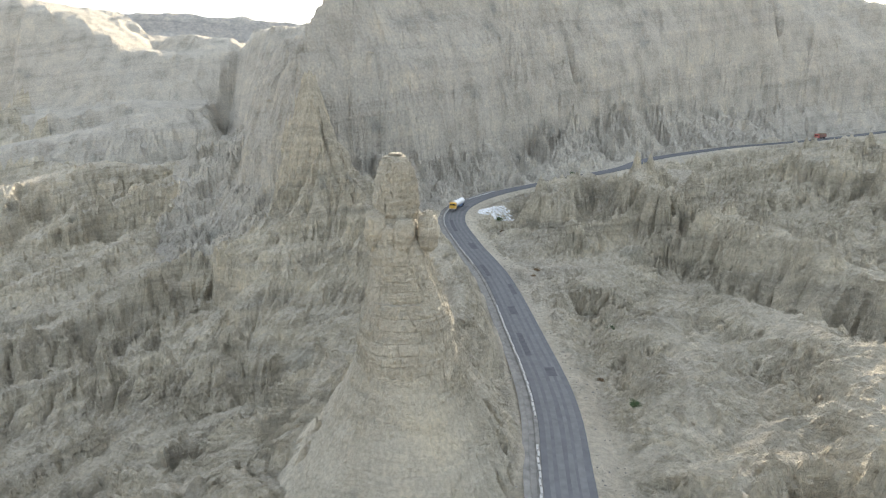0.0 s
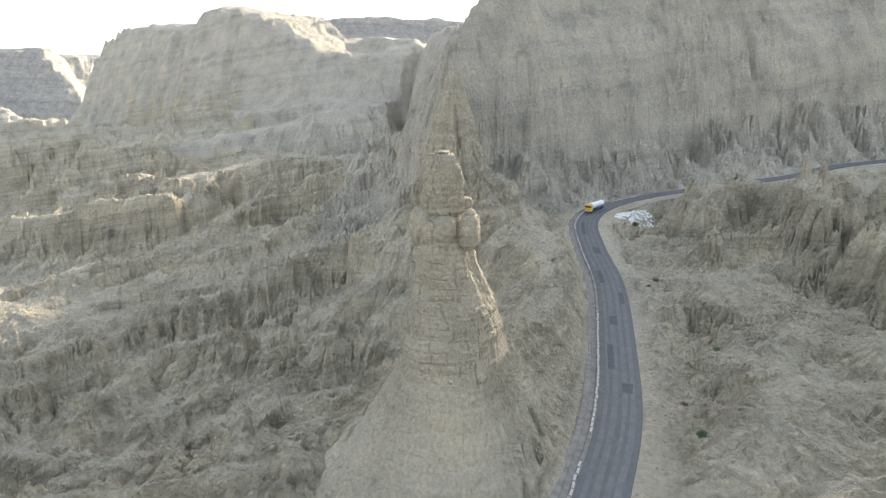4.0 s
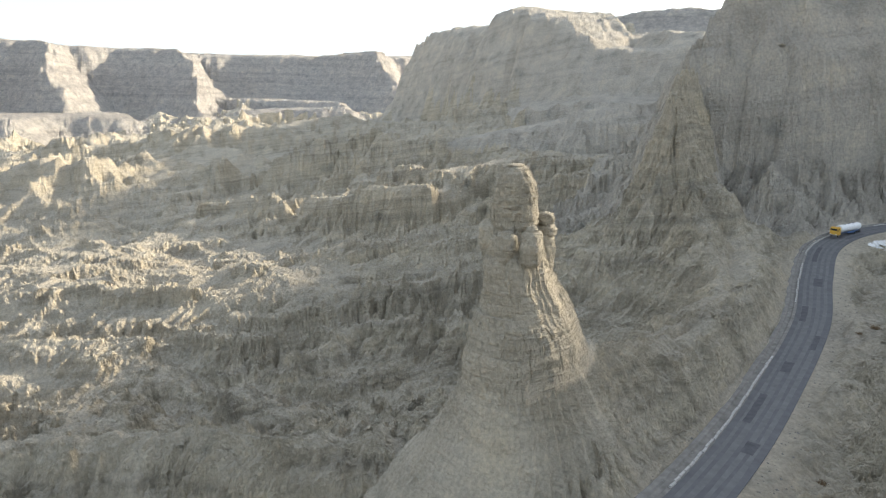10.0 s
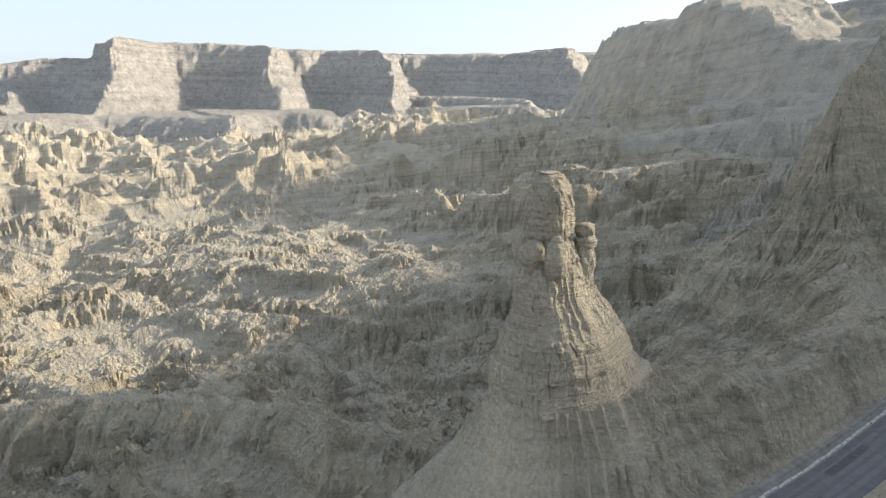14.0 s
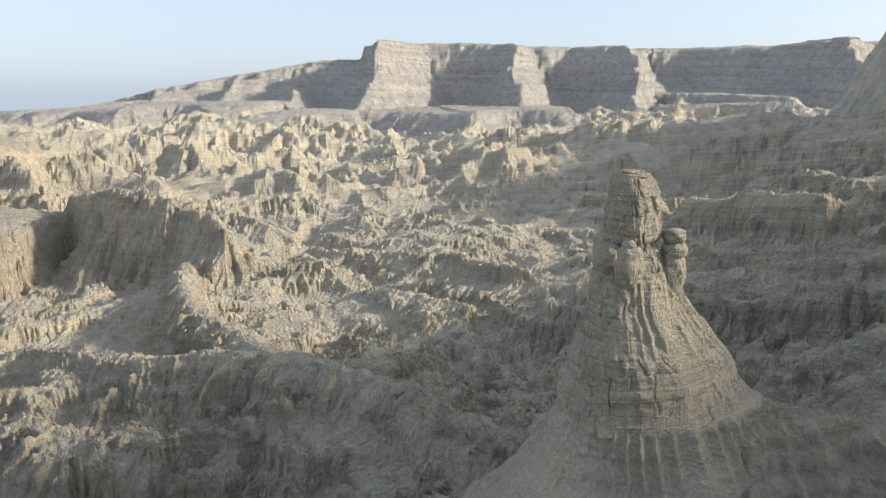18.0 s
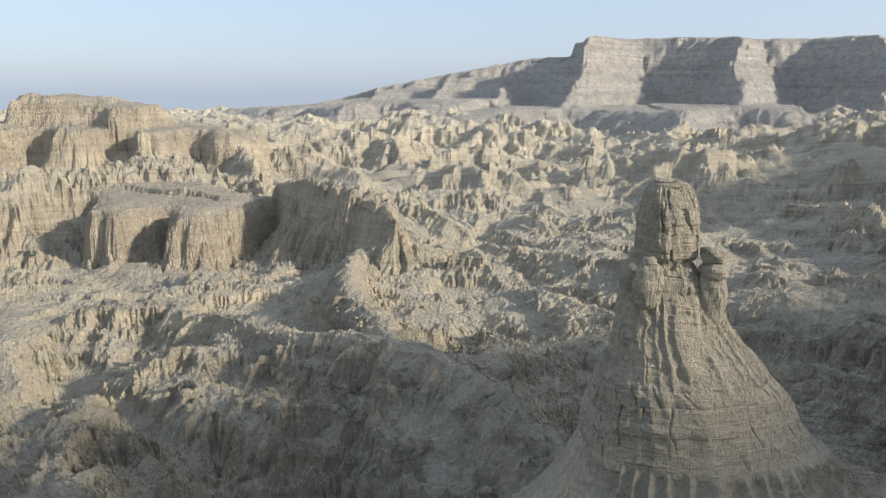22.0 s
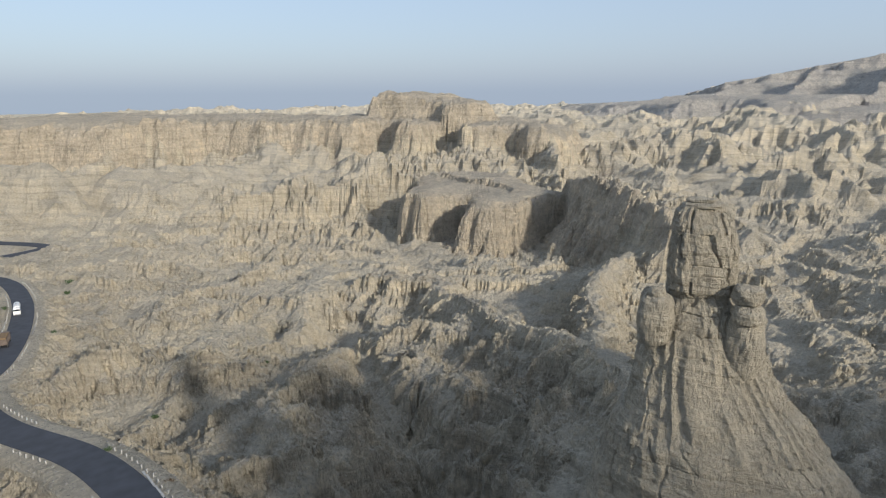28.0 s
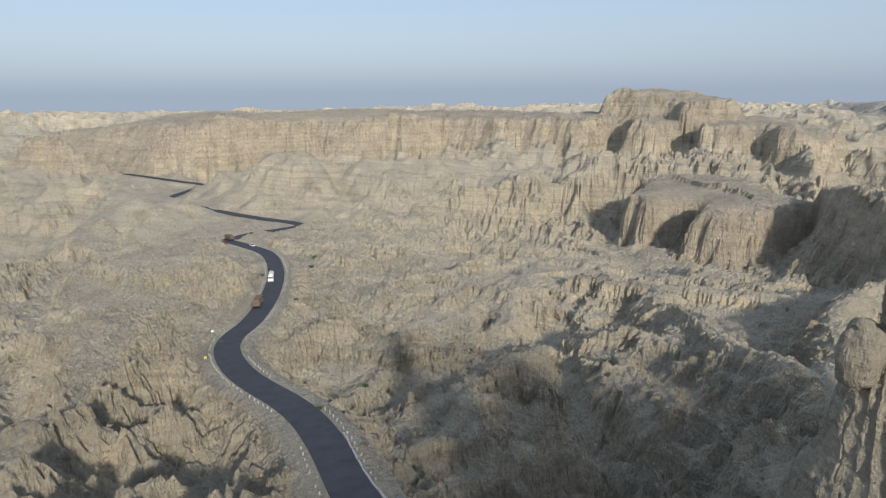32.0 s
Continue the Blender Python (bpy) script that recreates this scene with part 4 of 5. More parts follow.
for at, off, long, wide in ((30, -1.5, 9, 1.6), (52, 1.4, 14, 1.3), (80, -0.4, 6, 2.2), (101, 1.9, 10, 1.4), (118, -2.0, 8, 1.2), (134, 0.6, 5, 1.8), (150, 1.6, 12, 1.3), (168, -1.2, 4, 2.0)):
    if at + long + 1 < len(patch_line):
        seg = patch_line[at:at + long + 1]
        d = np.gradient(seg[:, :2], axis=0)
        d /= np.linalg.norm(d, axis=1)[:, None]
        vs = [(q[0] + e[1] * o, q[1] - e[0] * o, q[2] + 0.045 + float(np.interp(abs(o), [0, 1.8, 3.65], [0.06, 0.04, 0.0]))) for q, e in zip(seg, d) for o in (off - wide / 2 + 0.12 * random.random(), off + wide / 2 - 0.12 * random.random())]
        me = bpy.data.meshes.new("tar_patch")
        me.from_pydata(vs, [], [(2 * k, 2 * k + 1, 2 * k + 3, 2 * k + 2) for k in range(len(seg) - 1)])
        me.materials.append(tar)
        tagged(new("tar_patch", me), "darker tar repair patch").parent = old_road


# ---- helpers for things ----
def mesh_of(name, verts, faces, mat, parent=None, label="", smooth_=False):
    me = bpy.data.meshes.new(name)
    me.from_pydata([tuple(v) for v in verts], [], faces)
    for m in (mat if isinstance(mat, (list, tuple)) else [mat]):
        me.materials.append(m)
    if smooth_:
        me.polygons.foreach_set("use_smooth", np.ones(len(me.polygons), bool))
    me.update()
    ob = new(name, me)
    if parent:
        ob.parent = parent
    return tagged(ob, label)


def loft(name, grid, mat, parent=None, label="", smooth_=False, cap=True):
    """A closed tube from rings of points, shape (rows, around, 3)."""
    n, m, _ = grid.shape
    faces = [(r * m + k, r * m + (k + 1) % m, (r + 1) * m + (k + 1) % m, (r + 1) * m + k) for r in range(n - 1) for k in range(m)]
    if cap:
        faces += [tuple((n - 1) * m + k for k in range(m)), tuple(m - 1 - k for k in range(m))]
    return mesh_of(name, grid.reshape(-1, 3), faces, mat, parent, label, smooth_)


def empty(name, label, category, at=(0, 0, 0), group="", kind=""):
    ob = tagged(new(name), label, category, group, kind)
    ob.location = at
    return ob


# ---- the spire ----
def stone(name, rows, parent, around=200, dz=0.14, seed=0, square=2.6, bed=1.3, ledge=0.05, flute=0.06, flutes=14, joints=0.10, joint_n=9, wedge=0.0, label="", turn_by=0.0, rill_side=None):
    """A weathered stone body: rows of (z, half x, half y, centre x, centre y); beds, joints and drip flutes cut into it."""
    rows = np.array(rows, float)
    zs = np.arange(rows[0, 0], rows[-1, 0] + 1e-6, dz)
    rx, ry, cx, cy = [np.interp(zs, rows[:, 0], rows[:, k])[:, None] for k in (1, 2, 3, 4)]
    z = zs[:, None]
    a = np.linspace(0, 2 * math.pi, around, endpoint=False)[None, :]
    c, s = np.cos(a), np.sin(a)
    e = 2.0 / square
    ux, uy = np.sign(c) * np.abs(c) ** e, np.sign(s) * np.abs(s) ** e
    zz = z + 0 * a
    lump = 0.5 * (fbm(c * 1.9 + seed, zz * 0.16 + 0 * a, 4, seed + 1) + fbm(s * 1.9 - seed, zz * 0.16 + 9 + 0 * a, 4, seed + 2))
    small = 0.5 * (fbm(c * 8 + seed, zz * 0.9, 3, seed + 3) + fbm(s * 8, zz * 0.9 + 5, 3, seed + 4))
    wavy = zz + 0.5 * fbm(c * 1.5 + 3, s * 1.5 + zz * 0.05, 3, seed + 5)
    k = np.floor(wavy / bed)
    f = wavy / bed - k
    off = TABLE[(k.astype(int) * 7 + 13 * seed) & 255, (k.astype(int) * 3) & 255] - 0.5
    open_bed = smooth(vnoise(k * 5.3 + seed, a / 0.42 + k * 1.7, seed + 12), 0.25, 0.65)
    groove = -np.exp(-((np.minimum(f, 1 - f)) * bed / 0.11) ** 2) * open_bed * 1.3
    off = off * (0.45 + 1.1 * vnoise(k * 3.1, a / 0.7 + seed, seed + 13))
    turn = a / (2 * math.pi) * joint_n + 0.6 * fbm(zz * 0.25, 0 * zz + seed, 2, seed + 6) + (np.floor(k / 3) * 0.37)
    near = np.abs(turn - np.round(turn)) / joint_n * 2 * math.pi * np.maximum(rx, ry)
    crack = -np.exp(-(near / 0.11) ** 2) * smooth(vnoise(np.round(turn) * 3.7 + seed, np.floor(zz / (2.2 * bed)) + 0.5, seed + 7), 0.42, 0.5)
    drip = 1 - 2 * np.abs(np.sin(a * flutes / 2 + 1.5 * fbm(zz * 0.12 + seed, c * 1.5, 3, seed + 8) + 2.5 * fbm(c * 2, s * 2, 2, seed + 9)))
    size = np.sqrt(rx * ry)
    drip = drip * (0.25 + 0.75 * smooth(np.cos(a - radians(rill_side)), -0.25, 0.5)) if rill_side is not None else drip
    g = size * (0.10 * lump) + 0.34 * small + ledge * size * off + 0.17 * ledge / 0.05 * groove + 2.8 * joints * crack + flute * size * drip * (0.6 + 0.4 * lump)
    g = g * np.clip((zs[-1] - z) / 0.8 + 0.15, 0, 1)
    n = np.hypot(ux * ry, uy * rx) + 1e-6
    lx, ly = rx * ux + g * ux * ry / n, ry * uy + g * uy * rx / n
    north = np.clip(ly / ry, 0, 1)
    lx = lx * (1 - wedge * north)
    ca, sa = math.cos(radians(turn_by)), math.sin(radians(turn_by))
    grid = np.stack([cx + lx * ca - ly * sa, cy + lx * sa + ly * ca, zz + 0.10 * small], 2)
    return loft(name, grid, spire_rock, parent, label)


def boulder(name, at, radii, parent=None, mat=None, seed=0, lean=0.0, label="", detail=16, rough=0.16):
    """A rounded, jointed block."""
    nu, nv = detail * 2, detail
    v = np.linspace(-math.pi / 2, math.pi / 2, nv)[:, None]
    u = np.linspace(0, 2 * math.pi, nu, endpoint=False)[None, :]
    x, y, z = np.cos(v) * np.cos(u), np.cos(v) * np.sin(u), np.sin(v) + 0 * u
    e = 0.75
    x, y, z = np.sign(x) * np.abs(x) ** e, np.sign(y) * np.abs(y) ** e, np.sign(z) * np.abs(z) ** e
    r = 1 + rough * (fbm(x * 1.3 + seed, y * 1.3 + z, 4, seed + 1) + 0.6 * fbm(z * 2.5, x - y + seed, 3, seed + 2)) + 0.03 * np.sin(z * 9 + seed)
    grid = np.stack([at[0] + x * r * radii[0] + lean * z * radii[2], at[1] + y * r * radii[1], at[2] + z * r * radii[2]], 2)
    return loft(name, grid, mat or spire_rock, parent, label)


spire = empty("rock_spire", "tall buff sandstone rock spire on a fluted clay pedestal", "rock spire", (-6, 92, 0))
spire_zero = Matrix.Translation((6, -92, 0))


def on_spire(ob):
    ob.matrix_parent_inverse = spire_zero
    return ob


on_spire(stone("pedestal", [(-14, 25.5, 31.4, -7.3, 97), (-8, 21, 26.9, -6.9, 97), (-3, 16.7, 23, -6.5, 97.2), (2, 13.3, 19.8, -6.1, 97.5), (6, 10.9, 17.4, -5.9, 97.8), (9.5, 9.1, 15.6, -5.8, 97.7), (12.4, 7.7, 14, -5.8, 97.4)], spire, 700, 0.2, 3, 2.5, 2.4, 0.008, 0.075, 46, 0.0, 9, 0.45, "smooth pale clay foot with fine rills", 0, 40))
on_spire(stone("lower_tier", [(11.2, 7.5, 13.7, -5.85, 97.2), (11.7, 7.8, 13.7, -5.85, 97.2), (13.5, 7.5, 13, -5.85, 96.6), (16, 7.1, 11.9, -5.85, 95.8), (18.8, 6.5, 10.7, -5.85, 95.3), (21.2, 5.8, 9.3, -5.95, 94.6), (22.4, 5.1, 8.3, -6.05, 94.1)], spire, 620, 0.08, 11, 2.7, 1.6, 0.026, 0.012, 44, 0.085, 22, 0.45, "bedded sandstone tier with cracked blocks", 3))
on_spire(stone("upper_tier", [(20.6, 5.9, 9.3, -5.9, 94.9), (23.4, 5.2, 7.8, -6.1, 94.2), (25.5, 4.6, 6.7, -6.2, 93.5), (28.2, 4.2, 5.7, -6.4, 92.8), (30, 4, 5, -6.6, 92.4), (31, 3.4, 4.1, -6.7, 92.1)], spire, 520, 0.08, 23, 2.5, 2.3, 0.020, 0.040, 36, 0.05, 11, 0.25, "pale tier with hanging drip columns", 5, 60))
on_spire(stone("neck", [(28.5, 3.9, 4.2, -6.6, 92.6), (31, 3.5, 3.7, -6.7, 92.3), (34.6, 2.7, 2.7, -6.9, 92.1), (35.6, 2.4, 2.4, -6.9, 92.1)], spire, 240, 0.1, 31, 2.8, 1.7, 0.05, 0.03, 9, 0.12, 6, 0, "recessed neck under the head"))
on_spire(stone("head", [(34.0, 2.7, 2.8, -6.8, 92.1), (34.5, 3.0, 3.1, -6.8, 92.1), (36.5, 3.0, 3.1, -6.8, 92.1), (38.5, 2.75, 3.0, -6.75, 92.1), (40.2, 2.3, 2.75, -6.7, 92.0), (41.5, 1.8, 2.35, -6.7, 92.0), (42.3, 1.3, 1.9, -6.8, 92.0)], spire, 420, 0.06, 41, 3.6, 0.95, 0.026, 0.006, 8, 0.13, 9, 0, "blocky bedded head split by deep joints", 20))
for at, radii, seed in (((-9.3, 90.3, 32.3), (1.7, 1.9, 2.9), 3), ((-5.6, 88.5, 31.6), (1.5, 1.4, 2.5), 8), ((-2.3, 89.6, 31.9), (1.45, 1.5, 2.5), 14), ((-2.2, 89.5, 34.0), (0.75, 0.8, 1.1), 15), ((-7.6, 88.9, 31.3), (1.1, 1.1, 2.0), 21), ((-8.8, 93.8, 31.8), (1.8, 1.9, 2.6), 27)):
    on_spire(boulder("boulder", at, radii, spire, None, seed, 0.05, "rounded shoulder block", 22))
for at, radii, seed in (((-4.9, 96.7, 34.8), (1.3, 1.35, 0.95), 33), ((-4.8, 96.9, 33.1), (1.45, 1.5, 1.05), 37), ((-5.0, 96.7, 30.0), (1.6, 1.7, 3.2), 39)):
    on_spire(boulder("boulder", at, radii, spire, None, seed, 0.0, "stacked rounded knob", 18))
for at, radii, seed in (((-6.7, 92.0, 42.2), (1.6, 1.9, 0.30), 51), ((-6.6, 91.7, 42.6), (1.0, 1.3, 0.25), 53), ((-7.4, 92.6, 41.7), (1.1, 0.9, 0.35), 57)):
    on_spire(boulder("cap_slab", at, radii, spire, None, seed, 0.0, "thin capping slab", 14))


# ---- along the road ----
def road_frames(pts, step):
    """Points along a road, each with its heading."""
    line = spline(pts, step)
    d = np.gradient(line[:, :2], axis=0)
    return [(Vector(p), math.atan2(dy, dx)) for p, (dx, dy) in zip(line, d)]


def box_verts(cx, cy, cz, sx, sy, sz, taper=0.0):
    x, y, z, t = sx / 2, sy / 2, sz / 2, 1 - taper
    v = [(cx - x, cy - y, cz - z), (cx + x, cy - y, cz - z), (cx + x, cy + y, cz - z), (cx - x, cy + y, cz - z),
         (cx - x * t, cy - y * t, cz + z), (cx + x * t, cy - y * t, cz + z), (cx + x * t, cy + y * t, cz + z), (cx - x * t, cy + y * t, cz + z)]
    return v, [(3, 2, 1, 0), (4, 5, 6, 7), (0, 1, 5, 4), (1, 2, 6, 5), (2, 3, 7, 6), (3, 0, 4, 7)]


def part(name, bm, mat, parent=None, label=""):
    """Link a bmesh as one mesh object under a thing or a part."""
    me = bpy.data.meshes.new(name)
    bm.to_mesh(me)
    bm.free()
    me.materials.append(mat)
    ob = new(name, me)
    if parent:
        ob.parent = parent
    return tagged(ob, label)


def block(sx, sy, sz, at=(0, 0, 0), bevel=0.04, taper=0.0):
    bm = bmesh.new()
    v, f = box_verts(*at, sx, sy, sz, taper)
    vs = [bm.verts.new(p) for p in v]
    for q in f:
        bm.faces.new([vs[k] for k in q])
    if bevel:
        bmesh.ops.bevel(bm, geom=list(bm.edges), offset=bevel, segments=2, affect="EDGES", profile=0.6)
    return bm


def rod(radius, length, at=(0, 0, 0), axis="X", sides=18, bevel=0.0):
    bm = bmesh.new()
    bmesh.ops.create_cone(bm, cap_ends=True, segments=sides, radius1=radius, radius2=radius, depth=length)
    if bevel:
        ends = [e for e in bm.edges if abs(e.verts[0].co.z - e.verts[1].co.z) < 1e-4]
        bmesh.ops.bevel(bm, geom=ends, offset=bevel, segments=3, affect="EDGES", profile=0.5)
    turn = {"X": pose(0, 0, 0, 0, 90, 0), "Y": pose(0, 0, 0, 90, 0, 0), "Z": pose(0, 0, 0)}[axis]
    bmesh.ops.transform(bm, matrix=Matrix.Translation(at) @ turn, verts=bm.verts)
    return bm


def wheel(parent, x, y, r=0.5, w=0.35):
    t = part("wheel", rod(r, w, (x, y, r), "Y", 20, 0.05), rubber, parent)
    part("rim", rod(r * 0.55, w + 0.03, (x, y, r), "Y", 14), steel, t, "dull steel rim")
    return t


def truck_cab(parent, x, paint, w=2.4):
    """A forward-control cab whose nose points along +x at x."""
    cab = part("cab", block(1.9, w, 2.2, (x - 0.95, 0, 1.75), 0.12, 0.05), paint, parent, "high flat-fronted cab")
    part("windscreen", block(0.06, w - 0.3, 0.75, (x - 0.06, 0, 2.25), 0.02), dark_glass, cab, "dark windscreen")
    for side in (-1, 1):
        part("side_window", block(0.8, 0.05, 0.6, (x - 0.85, side * (w / 2 - 0.07), 2.25), 0.02), dark_glass, cab)
        part("headlight", block(0.06, 0.35, 0.22, (x + 0.0, side * 0.85, 1.0), 0.03), white_paint, cab)
        part("mirror", block(0.08, 0.2, 0.4, (x + 0.1, side * (w / 2 + 0.15), 2.2), 0.03), rubber, cab)
    part("bumper", block(0.25, w + 0.05, 0.35, (x + 0.05, 0, 0.68), 0.05), steel, parent, "steel bumper")
    part("roof_rack", block(1.2, w - 0.3, 0.25, (x - 0.9, 0, 2.95), 0.06), paint, cab)
    return cab


def at_road(ob, point, heading, side=0.0, ahead=0.0):
    c, s = math.cos(heading), math.sin(heading)
    ob.matrix_basis = Matrix.Translation((point.x + ahead * c + side * s, point.y + ahead * s - side * c, point.z + 0.05)) @ Matrix.Rotation(heading, 4, "Z")
    return ob


def tanker(label, tank_paint, cab_paint, length=11.5):
    t = empty("tanker_truck", label, "truck")
    h = length / 2
    truck_cab(t, h, cab_paint)
    part("chassis", block(length - 0.6, 0.9, 0.3, (-0.2, 0, 0.95), 0.04), blue_paint, t, "blue chassis frame")
    tank = part("tank", rod(1.15, length - 3.0, (-1.2, 0, 2.25), "X", 28, 0.3), tank_paint, t, "long rounded white tank")
    for k in range(3):
        part("hatch", rod(0.3, 0.2, (-3.6 + 2.4 * k, 0, 3.45), "Z", 14), steel, tank, "round filler hatch")
    for side in (-1, 1):
        part("side_guard", block(4.2, 0.1, 0.6, (-1.0, side * 1.1, 1.0), 0.03), blue_paint, t, "blue side guard")
        for x in (h - 1.0, -h + 1.1, -h + 2.3, -h + 3.5):
            wheel(t, x, side * 1.02)
    return t


def lorry(label, body_paint, cab_paint, length=9.0):
    t = empty("lorry", label, "truck")
    h = length / 2
    truck_cab(t, h, cab_paint)
    part("chassis", block(length - 0.5, 0.9, 0.3, (-0.2, 0, 0.95), 0.04), rubber, t)
    bed = part("cargo_body", block(length - 2.3, 2.5, 1.7, (-1.1, 0, 2.0), 0.05), body_paint, t, "tall slatted cargo body")
    for k in range(7):
        for side in (-1, 1):
            part("slat", block(0.12, 0.08, 1.75, (-h + 0.4 + k * (length - 2.6) / 6, side * 1.29, 2.0), 0.02), cab_paint, bed)
    part("load", block(length - 2.7, 2.2, 0.7, (-1.1, 0, 3.05), 0.25), dry_leaf, bed, "rounded load under a tarpaulin")
    for side in (-1, 1):
        for x in (h - 1.0, -h + 1.0, -h + 2.2):
            wheel(t, x, side * 1.0)
    return t


def car(label, paint):
    t = empty("car", label, "car")
    body = part("body", block(4.3, 1.75, 0.7, (0, 0, 0.7), 0.18), paint, t)
    part("cabin", block(2.3, 1.55, 0.6, (-0.2, 0, 1.28), 0.14, 0.18), dark_glass, body, "dark windows")
    part("roof", block(1.7, 1.35, 0.08, (-0.2, 0, 1.6), 0.03), paint, body)
    for side in (-1, 1):
        part("headlight", block(0.08, 0.35, 0.18, (2.13, side * 0.6, 0.8), 0.03), white_paint, body)
        for x in (1.35, -1.35):
            wheel(t, x, side * 0.78, 0.33, 0.24)
    return t


main_line, south_line = road_frames(ROAD, 1.0), road_frames(ROAD_SOUTH, 1.0)


def nearest(line, x, y):
    return min(line, key=lambda f: (f[0].x - x) ** 2 + (f[0].y - y) ** 2)


p, h = nearest(main_line, 7, 251)
at_road(tanker("tanker lorry with yellow cab and white tank on the bend", white_paint, yellow_paint, 14.0), p, h, 1.2)
p, h = nearest(main_line, 236, 413)
at_road(lorry("dark loaded cargo lorry on the climbing road", brown_paint, red_paint, 8.5), p, h, 1.7)
p, h = nearest(main_line, -42, -158)
at_road(tanker("white tanker lorry driving up the dark road", white_paint, white_paint, 9.0), p, h + math.pi, 1.7)
p, h = nearest(main_line, -22, -117)
at_road(lorry("brown decorated cargo lorry on the road edge", brown_paint, brown_paint, 8.5), p, h, -2.0)
p, h = nearest(main_line, -58, -245)
at_road(car("pale saloon car near the far bend", white_paint), p, h, 1.7)
p, h = nearest(main_line, -56, -262)
at_road(car("faded red saloon car parked off the road", red_paint), p, h, -7.0)
p, h = nearest(main_line, -54, -274)
at_road(lorry("brown cargo lorry at the far bend", brown_paint, brown_paint, 8.0), p, h, 2.0)

# white guard posts along the descending stretch, joined in places by a rail
post_mesh = block(0.22, 0.22, 0.8, (0, 0, 0.25), 0.04).copy()
guard_me = bpy.data.meshes.new("guard_post")
post_mesh.to_mesh(guard_me)
guard_me.materials.append(whitewash)
frames = road_frames(ROAD, 2.4)
for k, (p, h) in enumerate(frames):
    if p.y > 70 or random.random() < 0.12:
        continue
    for side in (-1, 1):
        stretch = (k // 9 + (side > 0) * 2) % 5
        if stretch == 0 or (side > 0 and stretch == 3):
            continue
        ob = tagged(new("guard_post", guard_me), "short whitewashed concrete guard post at the road edge", "guard post", "guard posts along the road")
        c, s = math.cos(h), math.sin(h)
        off = side * (4.6 + 0.25 * random.random())
        ob.matrix_basis = Matrix.Translation((p.x + off * s, p.y - off * c, p.z - 0.05)) @ pose(0, 0, 0, random.uniform(-6, 6), random.uniform(-6, 6), math.degrees(h) + random.uniform(-8, 8))
for a, b_, side in ((1, 6, -1), (6, 11, -1), (13, 18, 1), (18, 23, -1)):
    low = [f for f in frames if f[0].y < -95]
    (p, h), (q, g) = low[min(a, len(low) - 1)], low[min(b_, len(low) - 1)]
    u = Vector((p.x + side * 4.7 * math.sin(h), p.y - side * 4.7 * math.cos(h), p.z + 0.55))
    v = Vector((q.x + side * 4.7 * math.sin(g), q.y - side * 4.7 * math.cos(g), q.z + 0.55))
    bm = block((v - u).length, 0.12, 0.3, (0, 0, 0), 0.03)
    ob = tagged(part("guard_rail", bm, whitewash), "whitewashed rail between guard posts", "guard rail", "guard rails")
    ob.matrix_basis = Matrix.Translation((u + v) / 2) @ (v - u).to_track_quat("X", "Z").to_matrix().to_4x4()

# whitewashed kerb stones beside the drain
kerb = tagged(empty("kerb", "broken line of whitewashed kerb stones beside the drain", "kerb"), "", "", "", "structure")
stones_me = []
for k in range(5):
    bm = block(1.5, 0.34, 0.36, (0, 0, 0.08), 0.05)
    for v in bm.verts:
        v.co += Vector((random.uniform(-0.05, 0.05), random.uniform(-0.04, 0.04), random.uniform(-0.05, 0.05)))
    me = bpy.data.meshes.new("kerb_stone")
    bm.to_mesh(me)
    bm.free()
    me.materials.append(whitewash)
    stones_me.append(me)
for k, (p, h) in enumerate(road_frames(ROAD[6:16], 1.65)):
    if vnoise(np.array([k * 0.13]), np.array([0.5]), 3)[0] < 0.38:
        continue
    ob = new("kerb_stone", stones_me[k % 5])
    ob.parent = kerb
    off = 4.05 + random.uniform(-0.1, 0.1)
    ob.matrix_basis = Matrix.Translation((p.x + off * math.sin(h), p.y - off * math.cos(h), p.z - 0.03)) @ Matrix.Rotation(h + random.uniform(-0.06, 0.06), 4, "Z")

# reflector signs at the bend below
for x, y, mat, label in ((14.5, -60, sign_yellow, "small yellow reflector sign on a post"), (6, -88, white_stone, "small white reflector sign on a post")):
    p, h = nearest(main_line, x, y)
    sign = empty("road_sign", label, "sign")
    part("post", rod(0.05, 1.8, (0, 0, 0.8), "Z", 10), steel, sign)
    part("board", block(0.06, 0.75, 0.75, (0, 0, 1.75), 0.02), mat, sign, "square reflective board")
    gx0, gy0 = p.x - math.sin(h) * 6.2, p.y + math.cos(h) * 6.2
    if x < 10:
        gx0, gy0 = p.x - math.sin(h) * 6.6, p.y + math.cos(h) * 6.6
    sign.matrix_basis = Matrix.Translation((gx0, gy0, p.z - 0.2)) @ Matrix.Rotation(radians(60), 4, "Z")


